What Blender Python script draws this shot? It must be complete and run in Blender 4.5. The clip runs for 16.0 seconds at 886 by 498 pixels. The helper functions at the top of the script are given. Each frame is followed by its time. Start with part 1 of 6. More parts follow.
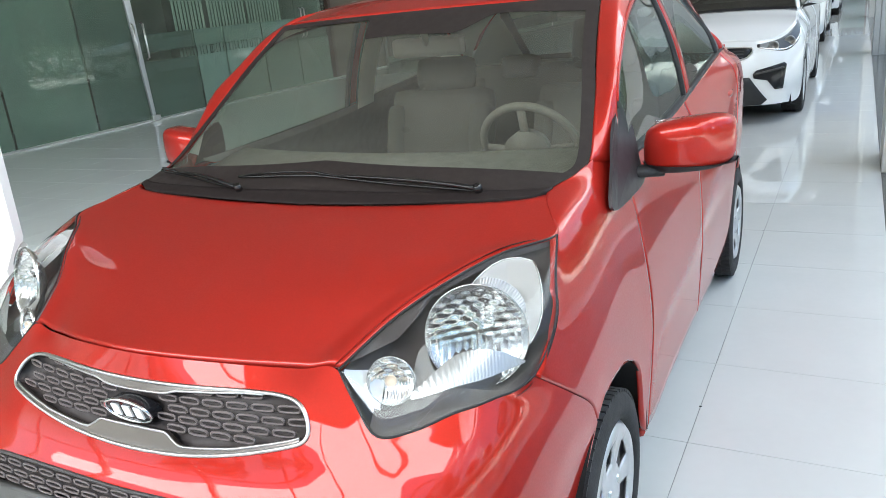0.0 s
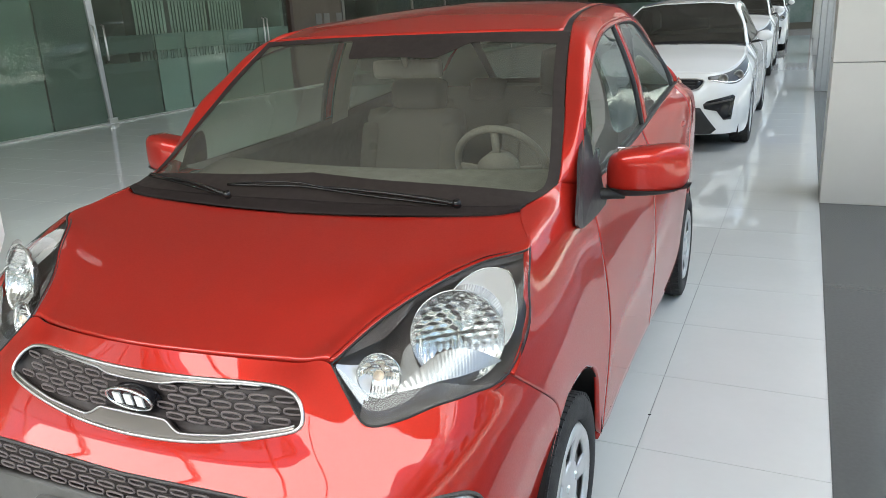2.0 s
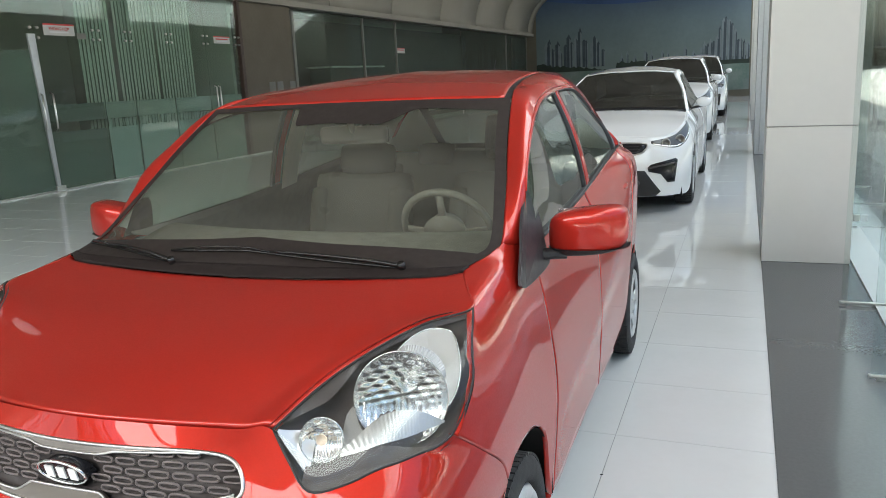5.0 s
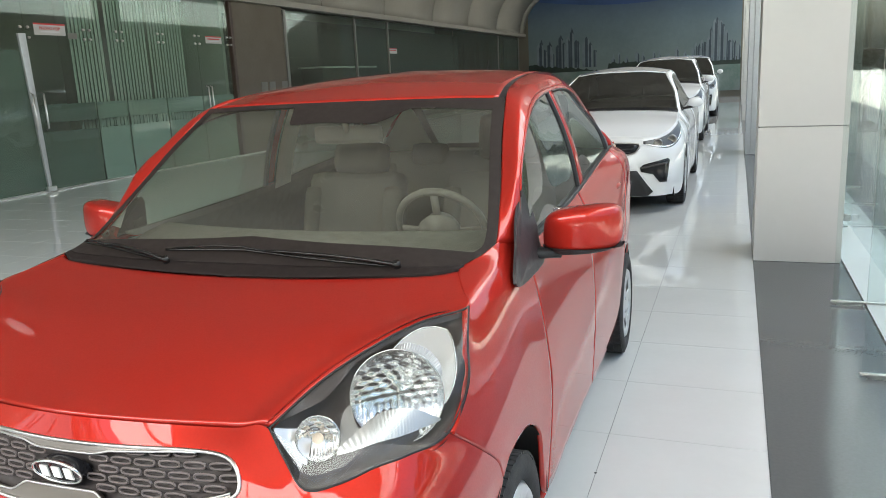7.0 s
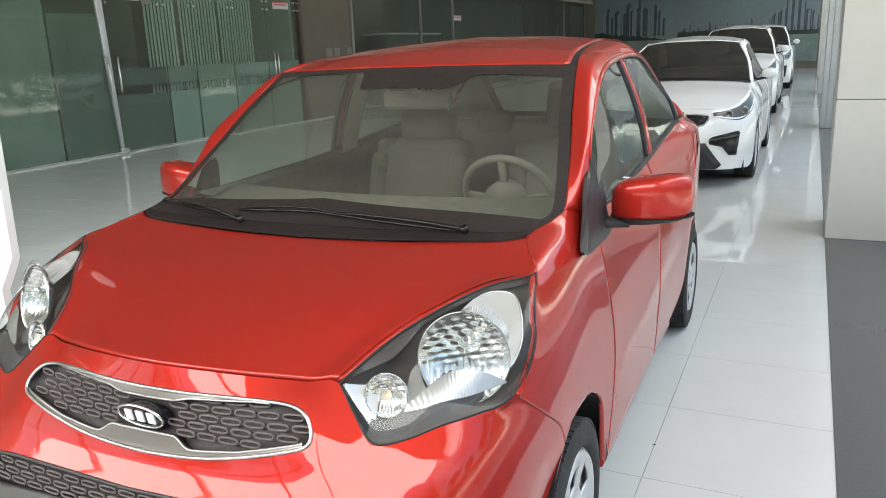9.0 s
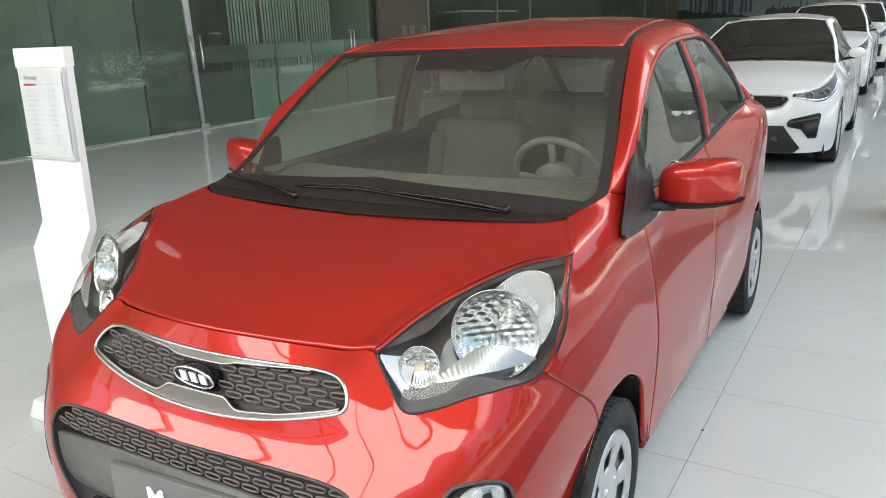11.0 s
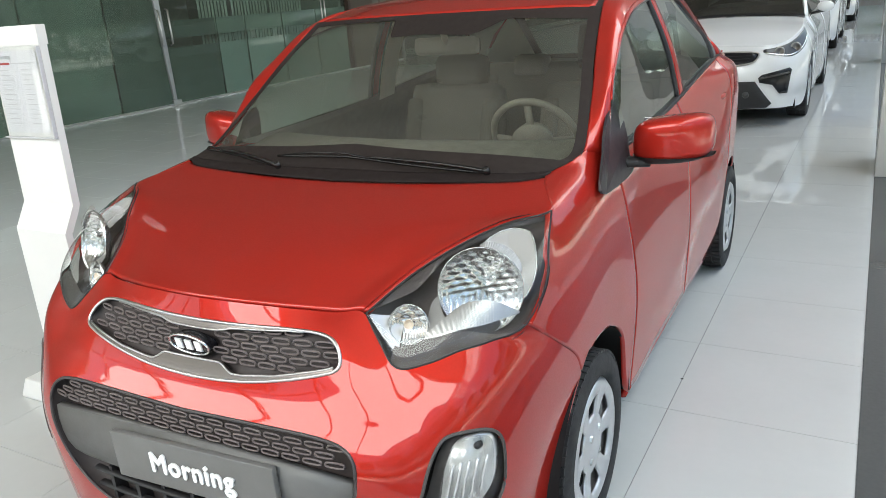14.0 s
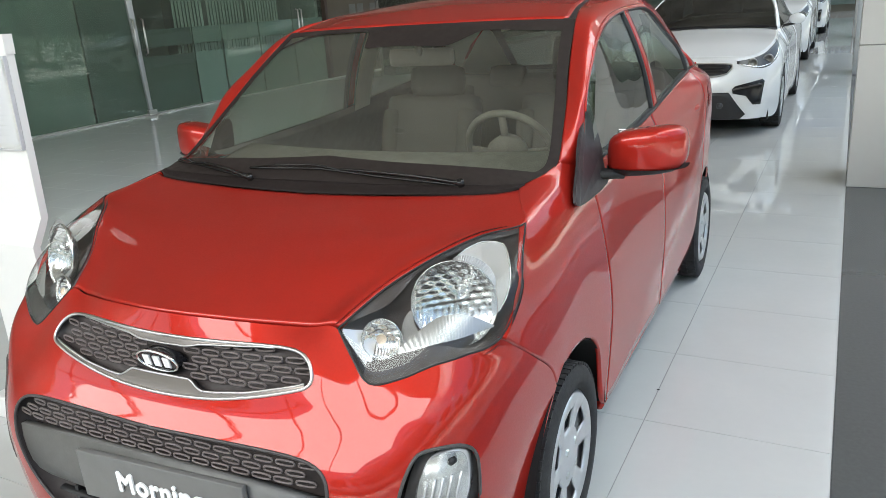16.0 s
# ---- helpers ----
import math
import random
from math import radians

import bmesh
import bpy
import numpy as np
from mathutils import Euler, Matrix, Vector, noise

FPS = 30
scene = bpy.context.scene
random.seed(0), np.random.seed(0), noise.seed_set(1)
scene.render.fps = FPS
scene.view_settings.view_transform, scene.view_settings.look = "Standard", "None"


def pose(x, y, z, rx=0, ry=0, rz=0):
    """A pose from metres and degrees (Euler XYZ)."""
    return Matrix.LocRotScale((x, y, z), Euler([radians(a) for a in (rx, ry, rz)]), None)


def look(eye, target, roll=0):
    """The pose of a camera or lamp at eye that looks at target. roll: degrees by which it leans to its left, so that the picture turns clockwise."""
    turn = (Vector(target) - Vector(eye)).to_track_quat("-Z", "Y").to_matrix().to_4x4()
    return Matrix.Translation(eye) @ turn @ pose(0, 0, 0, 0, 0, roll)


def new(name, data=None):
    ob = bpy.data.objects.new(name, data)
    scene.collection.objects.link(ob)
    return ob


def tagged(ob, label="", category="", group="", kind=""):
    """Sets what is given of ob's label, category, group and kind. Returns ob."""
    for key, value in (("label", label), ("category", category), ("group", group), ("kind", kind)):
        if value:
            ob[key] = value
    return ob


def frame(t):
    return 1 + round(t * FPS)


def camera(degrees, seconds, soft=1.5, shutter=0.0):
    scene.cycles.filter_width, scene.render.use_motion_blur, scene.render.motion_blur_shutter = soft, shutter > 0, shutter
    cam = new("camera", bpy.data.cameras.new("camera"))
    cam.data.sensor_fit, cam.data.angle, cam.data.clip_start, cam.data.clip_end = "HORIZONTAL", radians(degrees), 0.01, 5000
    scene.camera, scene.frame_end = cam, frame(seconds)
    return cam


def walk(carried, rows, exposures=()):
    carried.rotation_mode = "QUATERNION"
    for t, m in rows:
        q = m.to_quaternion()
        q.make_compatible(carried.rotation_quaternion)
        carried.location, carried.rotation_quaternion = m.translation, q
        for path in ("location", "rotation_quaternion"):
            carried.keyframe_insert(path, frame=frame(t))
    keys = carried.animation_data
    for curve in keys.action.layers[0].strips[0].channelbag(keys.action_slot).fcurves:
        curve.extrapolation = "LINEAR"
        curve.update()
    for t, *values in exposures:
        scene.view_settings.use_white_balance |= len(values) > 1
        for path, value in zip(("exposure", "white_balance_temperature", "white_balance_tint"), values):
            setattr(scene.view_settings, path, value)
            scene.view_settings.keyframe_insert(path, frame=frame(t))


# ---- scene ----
cam = camera(60.0, 16.0, soft=0.75)
PATH = [
    (0, (1.259, -0.876, 1.495), (0.334, 0.786, 0.879), -5.9),
    (0.5, (1.265, -0.954, 1.506), (0.395, 0.746, 0.913), -5.1),
    (1, (1.27, -0.988, 1.521), (0.439, 0.735, 0.936), -3.6),
    (1.5, (1.269, -1.019, 1.528), (0.458, 0.713, 0.943), -2.7),
    (2, (1.266, -1.038, 1.534), (0.45, 0.691, 0.946), -2.9),
    (2.5, (1.281, -1.056, 1.534), (0.484, 0.683, 0.951), -2.9),
    (3, (1.292, -1.059, 1.533), (0.55, 0.711, 0.97), -2.5),
    (3.5, (1.292, -1.053, 1.531), (0.575, 0.739, 1.006), -2.5),
    (4, (1.292, -1.044, 1.532), (0.581, 0.763, 1.055), -2.5),
    (4.5, (1.291, -1.049, 1.531), (0.562, 0.759, 1.084), -2.7),
    (5, (1.302, -1.044, 1.532), (0.581, 0.77, 1.099), -2.9),
    (7.5, (1.296, -1.052, 1.529), (0.595, 0.77, 1.095), -2.8),
    (8, (1.296, -1.051, 1.532), (0.573, 0.753, 1.06), -2.7),
    (8.5, (1.271, -1.072, 1.522), (0.493, 0.703, 1.03), -2.4),
    (11, (1.377, -1.09, 1.535), (0.378, 0.553, 0.986), -2.4),
    (11.5, (1.383, -1.119, 1.531), (0.381, 0.515, 0.961), -1.9),
    (12, (1.378, -1.152, 1.53), (0.405, 0.493, 0.938), -1.6),
    (12.5, (1.406, -1.154, 1.535), (0.438, 0.483, 0.915), -2.6),
    (13, (1.404, -1.149, 1.526), (0.44, 0.486, 0.896), -3.4),
    (13.5, (1.401, -1.14, 1.531), (0.445, 0.497, 0.893), -3.8),
    (14, (1.397, -1.146, 1.533), (0.452, 0.5, 0.904), -4.2),
    (14.5, (1.409, -1.137, 1.541), (0.468, 0.519, 0.93), -4.7),
    (15, (1.404, -1.134, 1.536), (0.476, 0.532, 0.934), -4.8),
    (15.5, (1.401, -1.131, 1.538), (0.493, 0.546, 0.934), -4.7),
    (16, (1.4, -1.123, 1.535), (0.501, 0.556, 0.926), -3.9),
]
walk(cam, [(t, look(eye, target, roll)) for t, eye, target, roll in PATH], exposures=[(t, stops + 0.99, kelvin, 9) for t, stops, kelvin in ((0.0, 1.33, 6150), (1.0, 1.05, 6350), (2.0, 1.08, 6450), (5.0, 1.05, 6500), (8.0, 1.25, 6650), (11.0, 1.10, 6650), (16.0, 0.97, 6450))])

# ---- world, sun, light ----
world = bpy.data.worlds.new("sky")
scene.world = world
world.use_nodes = True
wn = world.node_tree.nodes
sky = wn.new("ShaderNodeTexSky")
sky.sky_type, sky.sun_disc = "NISHITA", False
sky.sun_elevation, sky.sun_rotation = radians(60), radians(-54)
sky.air_density, sky.dust_density, sky.ozone_density = 1.0, 7.0, 0.6
wn["Background"].inputs["Strength"].default_value = 0.15
world.node_tree.links.new(sky.outputs["Color"], wn["Background"].inputs["Color"])


def lamp(name, kind, m, power, **more):
    data = bpy.data.lights.new(name, kind)
    data.energy = power
    for key, value in more.items():
        if key == "size":
            data.size = value
        elif key == "size_y":
            data.shape, data.size_y = "RECTANGLE", value
        elif key == "color":
            data.color = value
        elif key == "angle":
            data.angle = value
    ob = new(name, data)
    ob.matrix_world = m
    return ob


lamp("sun", "SUN", look((-14, 10, 30), (0, 0, 0)), 5.0, angle=radians(1), color=(1, 0.95, 0.88))
# daylight in the glazed openings
lamp("daylight_front", "AREA", look((-3.4, -5.60, 4.60), (-3.4, -3.15, 1.8)), 180, size=11.5, size_y=2.2, color=(1.0, 0.95, 0.87))
lamp("daylight_side", "AREA", look((3.01, 17, 4.93), (0.06, 17, 0.21)), 295, size=42, size_y=1.6, color=(1.0, 0.985, 0.96))


# ---- materials ----
def material(name, color, rough=0.5, metal=0.0, vary=0.0, scale=8.0, bump=0.0, bump_scale=60.0, coat=0.0, spec=0.5,
             color2=None, emit=0.0, transmission=0.0, alpha=1.0, ior=1.45):
    m = bpy.data.materials.new(name)
    m.use_nodes = True
    nt = m.node_tree
    b = nt.nodes["Principled BSDF"]
    b.inputs["Base Color"].default_value = (*color, 1)
    b.inputs["Roughness"].default_value, b.inputs["Metallic"].default_value = rough, metal
    b.inputs["Specular IOR Level"].default_value, b.inputs["IOR"].default_value = spec, ior
    b.inputs["Coat Weight"].default_value, b.inputs["Coat Roughness"].default_value = coat, 0.03
    b.inputs["Transmission Weight"].default_value, b.inputs["Alpha"].default_value = transmission, alpha
    if emit:
        b.inputs["Emission Color"].default_value, b.inputs["Emission Strength"].default_value = (*color, 1), emit
    if vary or bump:
        co = nt.nodes.new("ShaderNodeTexCoord")
    if vary:
        big, fine = nt.nodes.new("ShaderNodeTexNoise"), nt.nodes.new("ShaderNodeTexNoise")
        big.inputs["Scale"].default_value, fine.inputs["Scale"].default_value = scale, scale * 9
        big.inputs["Detail"].default_value = 5
        mixf = nt.nodes.new("ShaderNodeMath")
        mixf.operation = "MULTIPLY_ADD"
        mixf.inputs[1].default_value = 0.35
        ramp = nt.nodes.new("ShaderNodeMapRange")
        ramp.inputs["From Min"].default_value, ramp.inputs["From Max"].default_value = 0.45, 0.95
        mix = nt.nodes.new("ShaderNodeMix")
        mix.data_type = "RGBA"
        c2 = color2 or tuple(c * (1 - vary) for c in color)
        mix.inputs["A"].default_value, mix.inputs["B"].default_value = (*color, 1), (*c2, 1)
        for n in (big, fine):
            nt.links.new(co.outputs["Object"], n.inputs["Vector"])
        nt.links.new(fine.outputs["Fac"], mixf.inputs[0])
        nt.links.new(big.outputs["Fac"], mixf.inputs[2])
        nt.links.new(mixf.outputs[0], ramp.inputs["Value"])
        nt.links.new(ramp.outputs["Result"], mix.inputs["Factor"])
        nt.links.new(mix.outputs["Result"], b.inputs["Base Color"])
        rr = nt.nodes.new("ShaderNodeMapRange")
        rr.inputs["To Min"].default_value, rr.inputs["To Max"].default_value = rough * 0.85, min(1.0, rough * 1.25 + 0.01)
        nt.links.new(mixf.outputs[0], rr.inputs["Value"])
        nt.links.new(rr.outputs["Result"], b.inputs["Roughness"])
    if bump:
        bn, bp = nt.nodes.new("ShaderNodeTexNoise"), nt.nodes.new("ShaderNodeBump")
        bn.inputs["Scale"].default_value, bp.inputs["Strength"].default_value = bump_scale, bump
        bp.inputs["Distance"].default_value = 0.004
        nt.links.new(co.outputs["Object"], bn.inputs["Vector"])
        nt.links.new(bn.outputs["Fac"], bp.inputs["Height"])
        nt.links.new(bp.outputs["Normal"], b.inputs["Normal"])
    return m


def glass(name, tint, see=0.85, rough=0.0, edge=0.95, glare=0.0, power=5.0, straight=0.045):
    """Thin pane: tinted see-through with a real Fresnel gloss."""
    m = bpy.data.materials.new(name)
    m.use_nodes = True
    nt = m.node_tree
    out = nt.nodes["Material Output"]
    nt.nodes.remove(nt.nodes["Principled BSDF"])
    tr, gl, mx, face = (nt.nodes.new("ShaderNode" + k) for k in ("BsdfTransparent", "BsdfGlossy", "MixShader", "LayerWeight"))
    steep, gloss = nt.nodes.new("ShaderNodeMath"), nt.nodes.new("ShaderNodeMath")
    steep.operation, gloss.operation = "POWER", "MULTIPLY_ADD"
    steep.inputs[1].default_value, gloss.inputs[1].default_value, gloss.inputs[2].default_value = power, edge, straight
    tr.inputs["Color"].default_value = (*[c * see for c in tint], 1)
    gl.inputs["Roughness"].default_value = rough
    nt.links.new(face.outputs["Facing"], steep.inputs[0])
    nt.links.new(steep.outputs[0], gloss.inputs[0])
    nt.links.new(gloss.outputs[0], mx.inputs[0])
    # a pale diffuse veil, patchy by noise, stands in for reflected hall light
    if glare:
        film, veil, spot, thin = (nt.nodes.new("ShaderNode" + k) for k in ("BsdfDiffuse", "MixShader", "TexNoise", "Math"))
        film.inputs["Color"].default_value = (0.72, 0.68, 0.58, 1)
        spot.inputs["Scale"].default_value = 5.0
        spot.inputs["Detail"].default_value = 6.0
        thin.operation = "MULTIPLY"
        thin.inputs[1].default_value = 2 * glare
        nt.links.new(spot.outputs[0], thin.inputs[0])
        nt.links.new(thin.outputs[0], veil.inputs[0])
        nt.links.new(tr.outputs[0], veil.inputs[1])
        nt.links.new(film.outputs[0], veil.inputs[2])
        nt.links.new(veil.outputs[0], mx.inputs[1])
    else:
        nt.links.new(tr.outputs[0], mx.inputs[1])
    nt.links.new(gl.outputs[0], mx.inputs[2])
    nt.links.new(mx.outputs[0], out.inputs["Surface"])
    return m


RED = material("red_metallic_paint", (0.42, 0.021, 0.0125), 0.42, 0.5, coat=1.0, spec=0.2, vary=0.06, scale=220)
RED.node_tree.nodes["Principled BSDF"].inputs["Specular Tint"].default_value = (0.85, 0.12, 0.10, 1)
WHITE = material("white_car_paint", (0.72, 0.73, 0.735), 0.25, coat=1.0)
BLACK = material("black_plastic", (0.02, 0.02, 0.021), 0.45, vary=0.2, scale=40)
GLOSS_BLACK = material("gloss_black", (0.012, 0.012, 0.014), 0.12)
RUBBER = material("tyre_rubber", (0.034, 0.034, 0.035), 0.75, vary=0.3, scale=30, bump=0.3, bump_scale=200)
CHROME = material("chrome", (0.85, 0.85, 0.86), 0.08, 1.0)
TILE = material("floor_tile_polished", (0.56, 0.58, 0.57), 0.022, vary=0.05, scale=3, bump=0.03, bump_scale=3.0)
GROUT = material("grout", (0.40, 0.41, 0.41), 0.8, vary=0.2, scale=30)
GRANITE = material("dark_granite_polished", (0.07, 0.076, 0.078), 0.10, vary=0.12, scale=60)
PANEL = material("white_wall_panel", (0.56, 0.55, 0.52), 0.35, vary=0.05, scale=2)
WALL = material("beige_wall", (0.15, 0.138, 0.105), 0.6, vary=0.08, scale=2, bump=0.05)
CEIL = material("white_ceiling", (0.27, 0.255, 0.225), 0.7, vary=0.04, scale=1)
PANE = glass("clear_pane", (0.95, 0.985, 0.975), 0.985)
GREEN_PANE = glass("green_tinted_pane", (0.78, 0.92, 0.86), 0.86, edge=0.36, straight=0.034, glare=0.038)
STEEL = material("brushed_steel", (0.60, 0.60, 0.58), 0.28, 1.0, vary=0.15, scale=60)
STAND = material("white_acrylic", (0.74, 0.74, 0.72), 0.3, vary=0.03, scale=5)


# ---- building helpers ----
def mesh_ob(name, bm, mat, parent=None, label="", smooth=True):
    me = bpy.data.meshes.new(name)
    if smooth:
        for f in bm.faces:
            f.smooth = True
    bm.to_mesh(me)
    bm.free()
    me.materials.append(mat)
    ob = new(name, me)
    if parent is not None:
        ob.parent = parent
    if label:
        ob["label"] = label
    return ob


def part(name, bm, mat, parent, label="", smooth=True):
    return mesh_ob(name, bm, mat, parent, label, smooth)


def empty(name, m=None):
    ob = new(name)
    if m is not None:
        ob.matrix_basis = m
    return ob


def box(x0, x1, y0, y1, z0, z1, bevel=0.0, bm=None):
    bm = bm or bmesh.new()
    r = bmesh.ops.create_cube(bm, size=1)
    for v in r["verts"]:
        v.co = Vector((x0 + (v.co.x + 0.5) * (x1 - x0), y0 + (v.co.y + 0.5) * (y1 - y0), z0 + (v.co.z + 0.5) * (z1 - z0)))
    if bevel:
        edges = list({e for v in r["verts"] for e in v.link_edges})
        bmesh.ops.bevel(bm, geom=edges, offset=bevel, segments=2, affect="EDGES", profile=0.6)
    return bm


def structure(name, bm, mat, label="", smooth=False):
    return tagged(mesh_ob(name, bm, mat, smooth=smooth), label, name.split("_")[0], kind="structure")


# ---- curves and panels ----
def spline(points, t):
    """Catmull-Rom through points; t runs from 0 to len - 1."""
    n = len(points) - 1
    t = min(max(t, 0.0), float(n))
    i = min(int(t), n - 1)
    f = t - i
    p1, p2 = Vector(points[i]), Vector(points[i + 1])
    p0 = Vector(points[i - 1]) if i > 0 else 2 * p1 - p2
    p3 = Vector(points[i + 2]) if i + 2 <= n else 2 * p2 - p1
    return 0.5 * (2 * p1 + (p2 - p0) * f + (2 * p0 - 5 * p1 + 4 * p2 - p3) * f * f + (3 * p1 - p0 - 3 * p2 + p3) * f ** 3)


def coons(bottom, top, left, right):
    """A patch from four border curves of 0..1."""
    c00, c10, c01, c11 = bottom(0), bottom(1), top(0), top(1)

    def at(u, v):
        ruled = (1 - v) * bottom(u) + v * top(u) + (1 - u) * left(v) + u * right(v)
        return ruled - ((1 - u) * (1 - v) * c00 + u * (1 - v) * c10 + (1 - u) * v * c01 + u * v * c11)
    return at


def sheet(fn, u0, u1, nu, v0, v1, nv, out=(0, 0, 1), rim=0.0, lift=0.0, mirror=False, keep=None, thick=0.0):
    """A grid over fn(u, v), its faces turned towards out, with a rim folded inwards, or a second skin thick metres below."""
    sx = -1 if mirror else 1
    pts = np.array([[tuple(fn(u0 + (u1 - u0) * a / nu, v0 + (v1 - v0) * b / nv)) for b in range(nv + 1)] for a in range(nu + 1)])
    pts[:, :, 0] *= sx
    du, dv = np.gradient(pts, axis=0), np.gradient(pts, axis=1)
    nrm = np.cross(du, dv)
    nrm /= np.maximum(np.linalg.norm(nrm, axis=2, keepdims=True), 1e-9)
    o = np.array(out, float) * (sx, 1, 1)
    flip = float(np.sum(nrm.mean(axis=(0, 1)) * o)) < 0
    if flip:
        nrm = -nrm
    pts = pts + nrm * lift
    bm = bmesh.new()
    vs = [[bm.verts.new(p) for p in row] for row in pts]
    for a in range(nu):
        for b in range(nv):
            q = [vs[a][b], vs[a + 1][b], vs[a + 1][b + 1], vs[a][b + 1]]
            if keep is not None:
                c = sum((w.co for w in q), Vector()) / 4
                if not keep(c):
                    continue
            if flip:
                q.reverse()
            if len({tuple(round(k, 6) for k in w.co) for w in q}) == 4:
                bm.faces.new(q)
    loop = [(a, 0) for a in range(nu)] + [(nu, b) for b in range(nv)] + [(a, nv) for a in range(nu, 0, -1)] + [(0, b) for b in range(nv, 0, -1)]
    depth = thick or rim
    if depth:
        low = {ab: bm.verts.new(pts[ab] - nrm[ab] * depth) for ab in (loop if not thick else [(a, b) for a in range(nu + 1) for b in range(nv + 1)])}
        for i in range(len(loop)):
            a, b = loop[i], loop[(i + 1) % len(loop)]
            q = [vs[a[0]][a[1]], low[a], low[b], vs[b[0]][b[1]]]
            if flip:
                q.reverse()
            if len({tuple(round(k, 6) for k in w.co) for w in q}) == 4:
                bm.faces.new(q)
        if thick:
            for a in range(nu):
                for b in range(nv):
                    q = [low[a, b], low[a, b + 1], low[a + 1, b + 1], low[a + 1, b]]
                    if flip:
                        q.reverse()
                    bm.faces.new(q)
    for w in [w for w in bm.verts if not w.link_faces]:
        bm.verts.remove(w)
    return bm


def faired(fn, u0, u1, nu, v0, v1, nv, stiff):
    """fn made fair: a thin plate through its border that keeps near it inside."""
    pts = np.array([[tuple(fn(u0 + (u1 - u0) * a / nu, v0 + (v1 - v0) * b / nv)) for b in range(nv + 1)] for a in range(nu + 1)])
    n, m = nu + 1, nv + 1
    idx = np.arange(n * m).reshape(n, m)
    rows = []
    for a in range(n):
        for b in range(m):
            if 0 < a < nu:
                rows.append(((idx[a - 1, b], 1), (idx[a, b], -2), (idx[a + 1, b], 1)))
            if 0 < b < nv:
                rows.append(((idx[a, b - 1], 0.6), (idx[a, b], -1.2), (idx[a, b + 1], 0.6)))
    bend = np.zeros((len(rows), n * m))
    for i, row in enumerate(rows):
        for j, w in row:
            bend[i, j] = w
    hold = np.ones((n, m))
    hold[0, :] = hold[-1, :] = hold[:, 0] = hold[:, -1] = 1e4
    hold = hold.ravel()
    fair = np.linalg.solve(stiff * bend.T @ bend + np.diag(hold), hold[:, None] * pts.reshape(-1, 3)).reshape(n, m, 3)

    def at(u, v):
        a, b = (u - u0) / (u1 - u0) * nu, (v - v0) / (v1 - v0) * nv
        i = min(max(int(a), 0), nu - 1)
        cols = [spline(fair[min(max(i + d, 0), nu)], b) for d in (-1, 0, 1, 2)]
        if i == 0:
            cols[0] = 2 * cols[1] - cols[2]
        if i == nu - 1:
            cols[3] = 2 * cols[2] - cols[1]
        return spline(cols, 1 + a - i)
    return at


def tube(points, radius, sides=8, closed=False, flat=1.0, bm=None):
    """A round (or, by flat, pressed) bar along points."""
    bm = bm or bmesh.new()
    pts = [Vector(p) for p in points]
    rings, n = [], len(pts)
    up = Vector((0.0123, 0.0371, 1))
    for i, p in enumerate(pts):
        a, b = (pts[i - 1], pts[(i + 1) % n]) if closed else (pts[max(i - 1, 0)], pts[min(i + 1, n - 1)])
        d = (b - a).normalized()
        s = d.cross(up)
        if s.length < 0.2:
            s = d.cross(Vector((1, 0, 0)))
        s.normalize()
        w = s.cross(d)
        r = radius(i / max(n - 1, 1)) if callable(radius) else radius
        rings.append([bm.verts.new(p + r * (math.cos(2 * math.pi * k / sides) * s + flat * math.sin(2 * math.pi * k / sides) * w)) for k in range(sides)])
    for i in range(n if closed else n - 1):
        a, b = rings[i], rings[(i + 1) % n]
        for k in range(sides):
            bm.faces.new((a[k], a[(k + 1) % sides], b[(k + 1) % sides], b[k]))
    if not closed:
        bm.faces.new(rings[0][::-1])
        bm.faces.new(rings[-1])
    bmesh.ops.recalc_face_normals(bm, faces=bm.faces[:])
    return bm


def turned(profile, sides, m=None, bm=None, closed=False, capped=True):
    """Spins (radius, x) pairs about the x axis."""
    bm = bm or bmesh.new()
    rings = []
    for r, x in profile:
        rings.append([bm.verts.new((x, r * math.cos(2 * math.pi * k / sides), r * math.sin(2 * math.pi * k / sides))) for k in range(sides)])
    for a, b in zip(rings, rings[1:] + (rings[:1] if closed else [])):
        for k in range(sides):
            bm.faces.new((a[k], a[(k + 1) % sides], b[(k + 1) % sides], b[k]))
    if not closed and capped:
        if profile[0][0] > 1e-6:
            bm.faces.new(rings[0][::-1])
        if profile[-1][0] > 1e-6:
            bm.faces.new(rings[-1])
    bmesh.ops.remove_doubles(bm, verts=bm.verts[:], dist=1e-5)
    bmesh.ops.recalc_face_normals(bm, faces=bm.faces[:])
    if m is not None:
        bmesh.ops.transform(bm, matrix=m, verts=bm.verts[:])
    return bm


def plate_from(outline, place, depth, bm=None):
    """A flat slab: outline of (a, b) pairs set in the world by place(a, b, d), d = 0 at the face and depth at the back."""
    bm = bm or bmesh.new()
    f = [bm.verts.new(place(a, b, 0)) for a, b in outline]
    k = [bm.verts.new(place(a, b, depth)) for a, b in outline]
    bm.faces.new(f)
    bm.faces.new(k[::-1])
    n = len(f)
    for i in range(n):
        bm.faces.new((f[i], k[i], k[(i + 1) % n], f[(i + 1) % n]))
    bmesh.ops.recalc_face_normals(bm, faces=bm.faces[:])
    return bm


def inside(outline, x, z):
    hit, n = False, len(outline)
    for i in range(n):
        (x0, z0), (x1, z1) = outline[i], outline[(i + 1) % n]
        if (z0 > z) != (z1 > z) and x < (x1 - x0) * (z - z0) / (z1 - z0) + x0:
            hit = not hit
    return hit


